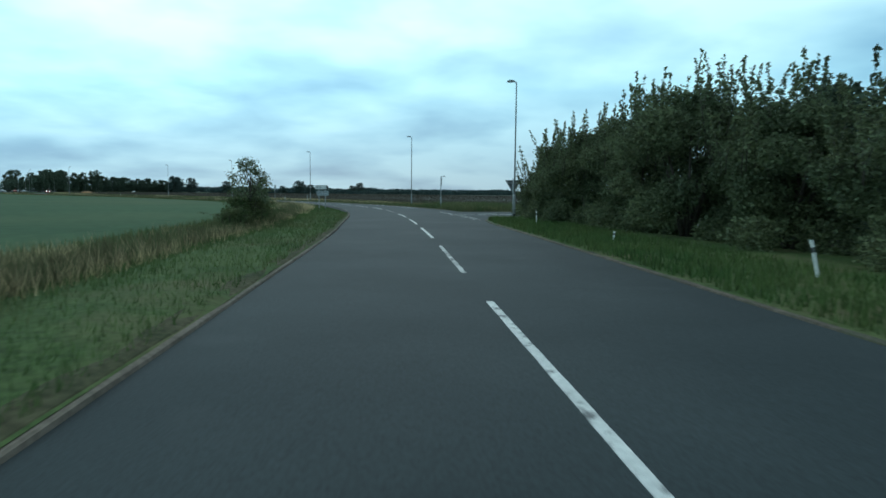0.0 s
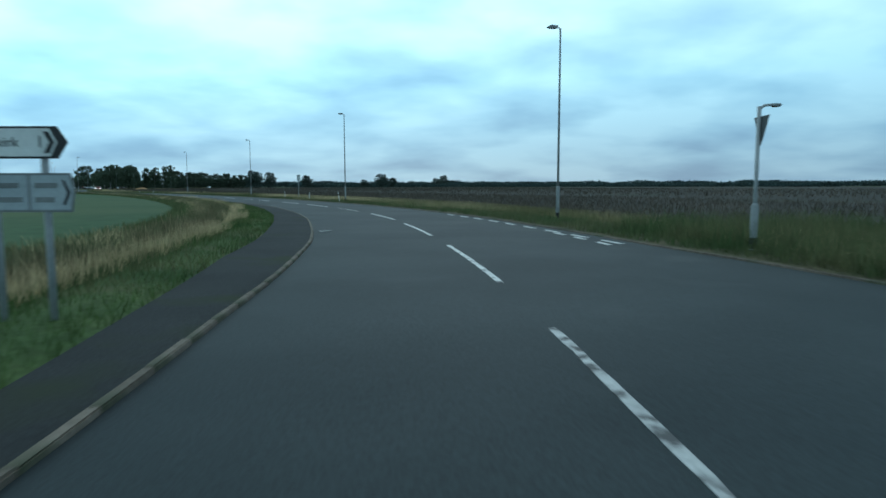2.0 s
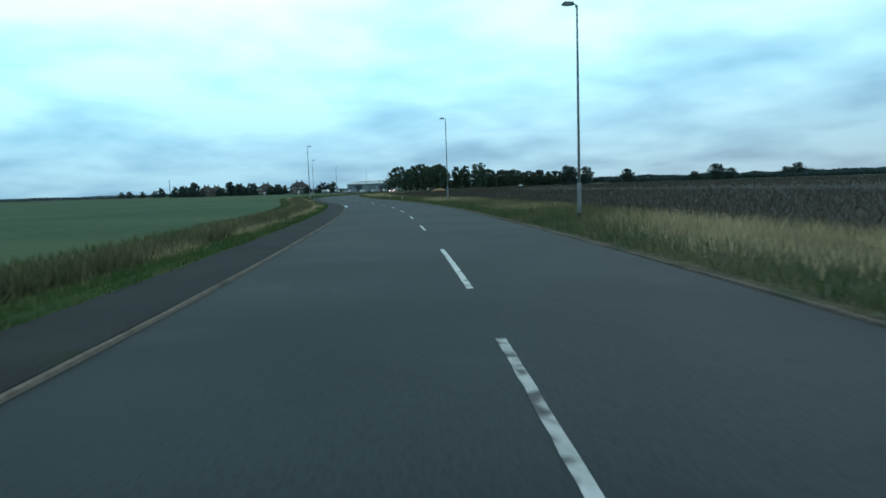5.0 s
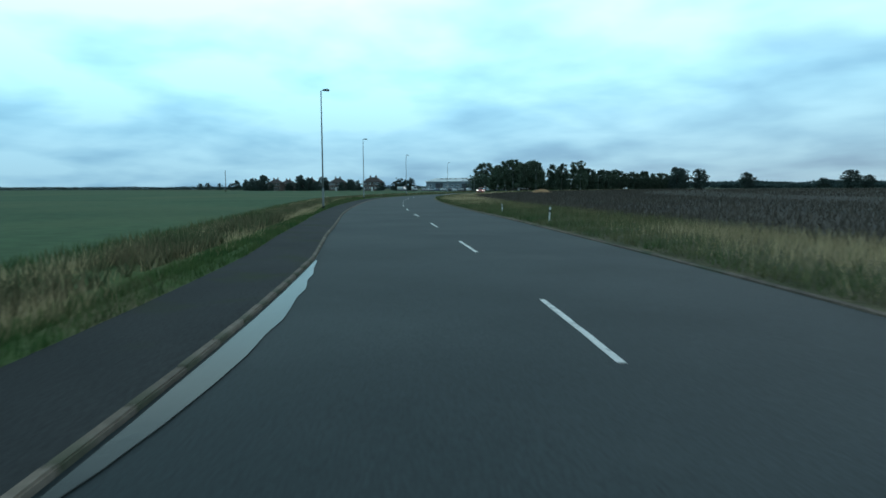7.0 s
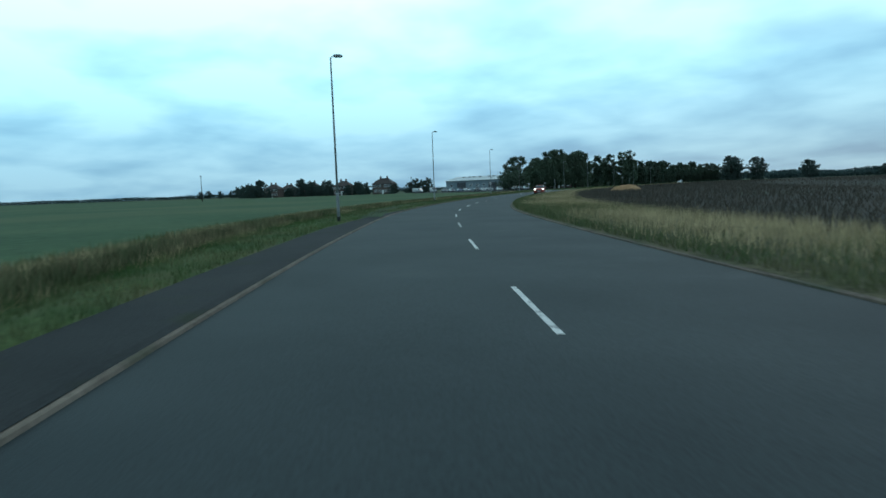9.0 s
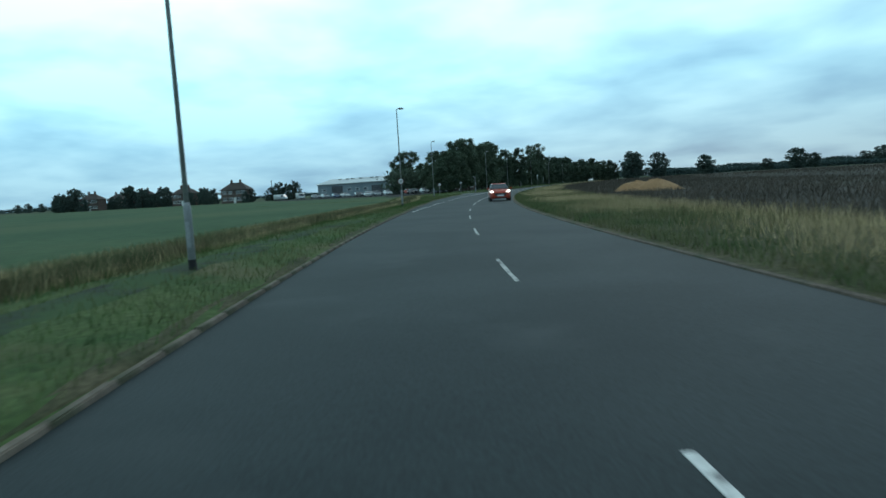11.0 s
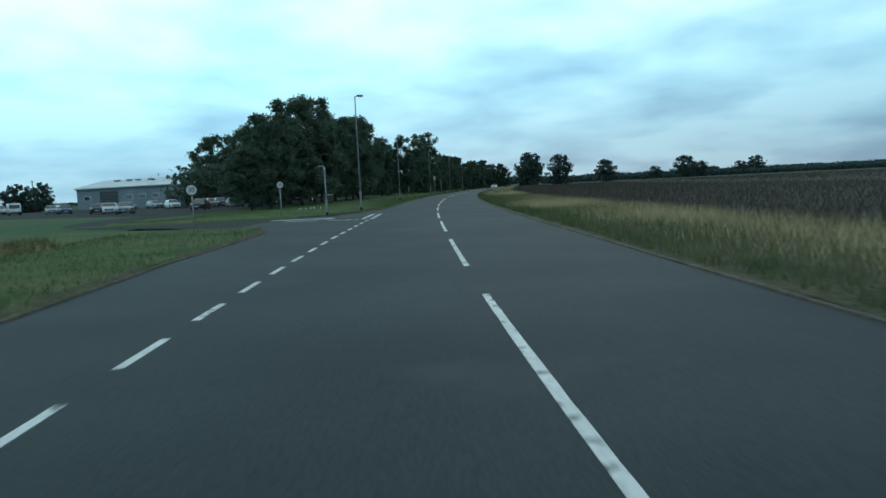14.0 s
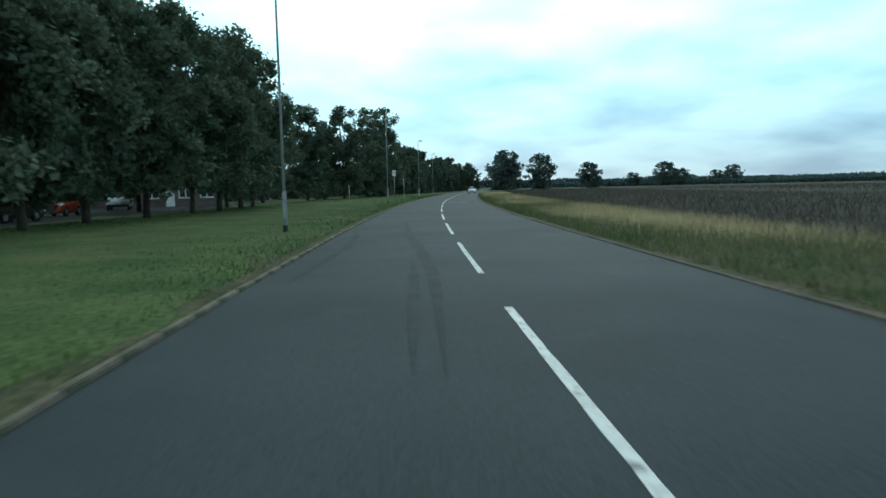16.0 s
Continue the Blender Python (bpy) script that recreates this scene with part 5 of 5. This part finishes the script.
def house(m, label, w=9.0, d=6.2, eave=4.7, ridge=7.3, wall=BRICK):
    """A two-storey pair of homes under a hipped roof."""
    ob = thing("house", m, label, "house", "houses beyond the field")
    part("wall", box(0, 0, eave / 2 - 0.1, w, d, eave + 0.2), wall, ob)
    bm = bmesh.new()
    x1, y1 = w / 2 + 0.4, d / 2 + 0.4
    rim = [(-x1, -y1), (x1, -y1), (x1, y1), (-x1, y1)]
    lo, hi = [bm.verts.new((x, y, eave - 0.05)) for x, y in rim], [bm.verts.new((x, y, eave + 0.1)) for x, y in rim]
    r1, r2 = bm.verts.new((-w / 2 + d * 0.42, 0, ridge)), bm.verts.new((w / 2 - d * 0.42, 0, ridge))
    for k in range(4):
        bm.faces.new((lo[k], lo[(k + 1) % 4], hi[(k + 1) % 4], hi[k]))
    bm.faces.new(lo[::-1])
    for f in ((hi[0], hi[1], r2, r1), (hi[1], hi[2], r2), (hi[2], hi[3], r1, r2), (hi[3], hi[0], r1)):
        bm.faces.new(f)
    roof = part("roof", bm, TILE, ob)
    part("ridge_tiles", box(0, 0, ridge + 0.02, w - d * 0.84, 0.3, 0.14, 0.03), TILE, roof)
    part("gutter", box(0, -y1 - 0.03, eave + 0.02, 2 * x1, 0.12, 0.12, 0.02), BLACK, roof)
    for x in (-w * 0.18, w * 0.16):
        ch = part("chimney", box(x, 0, ridge + 0.25, 0.6, 0.9, 1.5, 0.02), BRICK, ob)
        part("chimney_pot", tube([(x, 0, ridge + 0.95), (x, 0, ridge + 1.35)], [0.13, 0.11], 8), TILE, ch)
    for z in (1.5, 3.9):
        for x in (-w * 0.36, -w * 0.14, w * 0.02, w * 0.16, w * 0.36):
            if x == w * 0.02:
                continue
            fr = part("window", box(x, -d / 2 - 0.02, z, 1.5, 0.1, 1.2, 0.01), WHITE, ob)
            for dx in (-0.36, 0.36):
                part("pane", box(x + dx, -d / 2 - 0.075, z, 0.6, 0.012, 1.02), GLASS, fr)
            part("window_sill", box(x, -d / 2 - 0.07, z - 0.66, 1.7, 0.18, 0.08, 0.01), RENDERED, fr)
    part("door", box(w * 0.02, -d / 2 - 0.03, 1.0, 0.95, 0.08, 2.05, 0.01), WHITE, ob)
    return ob


house(pose(-347.5, 379.5, 0, 0, 0, 30), "wide brick house with a hipped brown roof and chimneys", 9.6)
house(pose(-389.5, 387, 0, 0, 0, 24), "brick house with a hipped roof among low garden trees", 9.0)
house(pose(-417, 386, 0, 0, 0, 22), "brick house deep among garden trees", 8.4, ridge=7.5)
house(pose(-436, 373, 0, 0, 0, 30), "brick house half hidden by garden trees", 8.2, ridge=7.2)
house(pose(-470, 404, 0, 0, 0, 20), "brick house at the end of the row", 9.0, ridge=7.4)
house(pose(-268, 404, 0, 0, 0, 60), "brick house showing between the roadside trunks", 12.0, ridge=6.4, eave=4.0)
garden = [(-343, 382, 0.36), (-362, 380, 0.40), (-399, 384, 0.5), (-404, 381, 0.42), (-410, 380, 0.52), (-428, 378, 0.42), (-432, 367, 0.36), (-443, 364, 0.42), (-386, 386, 0.36), (-370, 383, 0.36), (-451, 366, 0.5), (-366, 391, 0.5), (-376, 386, 0.42), (-381, 389, 0.48), (-407, 388, 0.55), (-414, 384, 0.6), (-420, 380, 0.66), (-447, 370, 0.6), (-455, 376, 0.75),
          (-462, 372, 0.55), (-479, 380, 0.6), (-490, 392, 0.5), (-343, 404, 0.44), (-347, 404, 0.46), (-351, 403, 0.46), (-355, 402, 0.42), (-640, 457, 0.55), (-650, 462, 0.6), (-668, 466, 0.5), (-700, 470, 0.45), (-745, 479, 0.6), (-756, 476, 0.5), (-500, 388, 0.5), (-512, 394, 0.42)]
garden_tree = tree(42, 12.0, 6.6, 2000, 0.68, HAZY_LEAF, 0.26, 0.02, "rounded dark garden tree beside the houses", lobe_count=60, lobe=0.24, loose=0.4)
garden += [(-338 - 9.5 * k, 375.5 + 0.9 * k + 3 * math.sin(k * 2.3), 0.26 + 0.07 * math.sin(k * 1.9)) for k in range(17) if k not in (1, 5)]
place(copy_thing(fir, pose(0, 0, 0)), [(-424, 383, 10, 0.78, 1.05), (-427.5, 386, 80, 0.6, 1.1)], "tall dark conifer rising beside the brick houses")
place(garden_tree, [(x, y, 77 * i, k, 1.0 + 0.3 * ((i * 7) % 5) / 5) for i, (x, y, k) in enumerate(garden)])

for x, y, turn, paint, label in ((-306.5, 371.5, 60, WHITE_PAINT, "white panel van parked in the yard"), (-325, 380, 100, WHITE_PAINT, "white panel van parked by the hedge"), (-261.2, 391.5, 40, WHITE_PAINT, "white van behind the tree trunks")):
    van(paint, pose(x, y, 0, 0, 0, turn), label)
parked = [(-300, 376, 70, SILVER_PAINT, "silver"), (-294, 379, 75, WHITE_PAINT, "white"), (-289, 380, 80, BLUE_PAINT, "blue"), (-284.5, 382, 70, SILVER_PAINT, "silver"), (-275, 383.5, 75, DARK_PAINT, "dark"),
          (-272.8, 374.4, 60, WHITE_PAINT, "white"), (-267, 377, 60, RED_PAINT, "red"), (-261, 372, 55, DARK_PAINT, "dark"), (-255, 368, 55, SILVER_PAINT, "silver"), (-312, 384, 80, SILVER_PAINT, "silver"),
          (-246, 362, 15, BLUE_PAINT, "blue"), (-258, 352, 40, SILVER_PAINT, "silver"), (-264, 355, 45, WHITE_PAINT, "white"), (-270, 358, 50, DARK_PAINT, "dark"), (*uv(453.5, 27.0), 30, RED_PAINT, "red"), (-284, 364, 55, BLUE_PAINT, "blue"), (-291, 367, 55, SILVER_PAINT, "silver"), (-252, 358, 30, DARK_PAINT, "dark"), (-249, 371, 15, DARK_PAINT, "dark")]
for x, y, turn, paint, word in parked:
    car(paint, pose(x, y, 0, 0, 0, turn), word + " car parked in the asphalt yard")


def utility_pole(x, y, tall):
    ob = thing("utility_pole", pose(x, y, 0), "dark wooden utility pole with a short crossbar", "utility pole", "utility poles")
    part("pole", tube([(0, 0, -0.3), (0, 0, tall)], [0.15, 0.1], 8), BARK, ob, smooth=True)
    part("crossbar", box(0, 0, tall - 0.4, 1.2, 0.1, 0.1, 0.01), BARK, ob)


for x, y, tall in ((-325.8, 280.6, 8.9), (-331.6, 382.1, 7.4), (-338, 398, 7.5), (-278.0, 383, 6.2)):
    utility_pole(x, y, tall)

# ---- loose things on the ground ----


def heap(m, wide, tall, seed, label):
    bm = bmesh.new()
    n, k = 28, 12
    rows = []
    for i in range(k):
        f = i / (k - 1)
        r = wide * (1 - f)
        h = tall * math.sin(f * math.pi / 2) ** 1.15
        rows.append([bm.verts.new((r * math.cos(a) * (1 + 0.22 * noise.noise((math.cos(a), math.sin(a) + seed, f))), r * math.sin(a) * (1 + 0.22 * noise.noise((math.sin(a), math.cos(a), f + seed))),
                                   h * (1 + 0.15 * noise.noise((2 * math.cos(a), 2 * math.sin(a), seed + 3 * f))) - 0.12)) for a in (2 * math.pi * j / n for j in range(n))])
    for a, b in zip(rows, rows[1:]):
        for j in range(n):
            bm.faces.new((a[j], a[(j + 1) % n], b[(j + 1) % n], b[j]))
    bmesh.ops.remove_doubles(bm, verts=bm.verts, dist=0.001)
    ob = part("soil_mound", bm, SOIL, None, smooth=True)
    ob.matrix_basis = m
    return tagged(ob, label, "soil mound", "mounds of soil in the field")


heap(road_pose(339.4, -15.2, 0.0), 2.4, 1.05, 1.0, "tan mound of sandy soil dumped in the brown field")
heap(road_pose(336.4, -16.5, 0.0), 2.6, 1.10, 4.0, "second tan mound of sandy soil beside the first")

water = []
for u, a, w in ((167.3, 3.41, 0.03), (167.9, 3.41, 0.14), (168.6, 3.40, 0.21), (169.4, 3.40, 0.27), (170.2, 3.39, 0.30), (171.0, 3.39, 0.29), (171.7, 3.38, 0.32), (172.4, 3.38, 0.29),
                (173.2, 3.38, 0.25), (173.9, 3.38, 0.27), (174.8, 3.38, 0.18), (175.5, 3.38, 0.19), (176.3, 3.38, 0.11), (177.0, 3.38, 0.08), (177.6, 3.38, 0.03)):
    b = a - w
    water.append((u, a, b))
puddle = slab([uv(u, a) for u, a, b in water] + [uv(u, b) for u, a, b in water[::-1]], 0.014, 0.02)
tagged(part("puddle", puddle, WATER), "long thin puddle of still water lying against the kerb", "puddle")

for line, broad, label in ((((418, 3.05), (421, 2.9), (424, 2.78), (428, 2.95), (431.5, 3.32)), 0.10, "dark curved tyre mark running towards the kerb"),
                           (((413, 0.86), (416, 0.80), (419, 0.80), (423, 0.98), (427, 1.28), (431, 1.48), (436, 1.62)), 0.13, "dark curved tyre mark along the lane"),
                           (((413, 1.12), (416, 1.10), (419, 1.11), (421, 1.16)), 0.08, "faint dark tyre mark beside a longer one")):
    us = span(line[0][0], line[-1][0], 0.5)
    bm = bmesh.new()
    left, right = [], []
    for i, u in enumerate(us):
        f = i / (len(us) - 1)
        s = steps(line, u)
        w = broad * min(1.0, 0.1 + 3 * f, 0.1 + 3 * (1 - f)) * (1 + 0.5 * noise.noise((u * 0.9, broad, 1.0)))
        z = 0.028 - 0.0047 * s if s < 1.7 else 0.032 - 0.007 * s
        left.append(bm.verts.new(at(u, s + w, z)))
        right.append(bm.verts.new(at(u, s - w, z)))
    for i in range(len(us) - 1):
        bm.faces.new((left[i], right[i], right[i + 1], left[i + 1]))
    tagged(part("tyre_mark", bm, RUBBER), label, "tyre mark", "tyre marks on the road")

cross = thing("lane_line", pose(0, 0, 0), "thin worn white line painted across one lane", "road marking", kind="structure")
stripe(cross, uv(470.2, -0.6), uv(470.2, -3.3), 0.16, OLD_PAINT, 0.024)

for k, (u, s, h) in enumerate(((405.2, 11.3, 0.15), (406.2, 11.35, 0.13), (406.0, 10.95, 0.14), (405.8, 10.5, 0.2), (406.0, 10.3, 0.22), (405.7, 9.65, 0.19))):
    m = road_pose(u, s, 0.11) @ pose(0, 0, 0, 6 * math.sin(k * 2.1), 9 * math.cos(k * 3.7), 40 * k)
    peg = prism([(-0.028, -0.08), (0.028, -0.08), (0.03, h - 0.02), (0.0, h), (-0.03, h - 0.02)], -0.012, 0.012)
    ob = part("lawn_peg", peg, WHITE)
    ob.matrix_basis = m
    tagged(ob, "short white peg stuck in the mown lawn", "peg", "pegs in the lawn")

rng = np.random.default_rng(77)
bm = bmesh.new()
grid = [[bm.verts.new((0.07 * i - 0.17 + 0.015 * rng.normal(), 0.06 * j - 0.12 + 0.015 * rng.normal(), 0.012 + 0.035 * rng.random())) for j in range(5)] for i in range(6)]
for a, b in zip(grid, grid[1:]):
    for j in range(4):
        bm.faces.new((a[j], b[j], b[j + 1], a[j + 1]))
bmesh.ops.solidify(bm, geom=bm.faces[:], thickness=0.004)
scrap = part("paper_scrap", bm, SIGN_WHITE)
scrap.matrix_basis = road_pose(59.5, 3.0, 0.026, 20)
tagged(scrap, "crumpled pale scrap of litter lying on the asphalt", "litter")

# kerb stones laid end to end on the beds where the road passes nearest
STONE = 0.915
stone_shapes = []
rng = np.random.default_rng(404)
for k in range(4):
    bm = box(0, 0, 0, 0.085, STONE - 0.012, 0.09, 0.012)
    for v in bm.verts:
        v.co += Vector((0.003 * rng.normal(), 0.003 * rng.normal(), 0.002 * rng.normal()))
    shape = mesh_of("kerb_stone", bm)
    shape.materials.append(KERB_STONE)
    stone_shapes.append(shape)
for first_u, last_u in ((12, 112), (156, 214), (268, 332), (400, 448)):
    u = first_u
    while u < last_u:
        for a, b, table, bed in kerb_beds:
            if a <= u < b:
                stone = new("kerb_stone", stone_shapes[rng.integers(4)])
                p, q = at(u, steps(table, u) + 0.042), at(u + STONE, steps(table, u + STONE) + 0.042)
                way = math.degrees(math.atan2(-(q - p).x, (q - p).y))
                mid = (p + q) / 2
                stone.parent = bed
                stone.matrix_basis = pose(mid.x, mid.y, 0.008 + 0.003 * rng.normal(), 0.3 * rng.normal(), 0.6 * rng.normal(), way + 0.15 * rng.normal())
        u += STONE
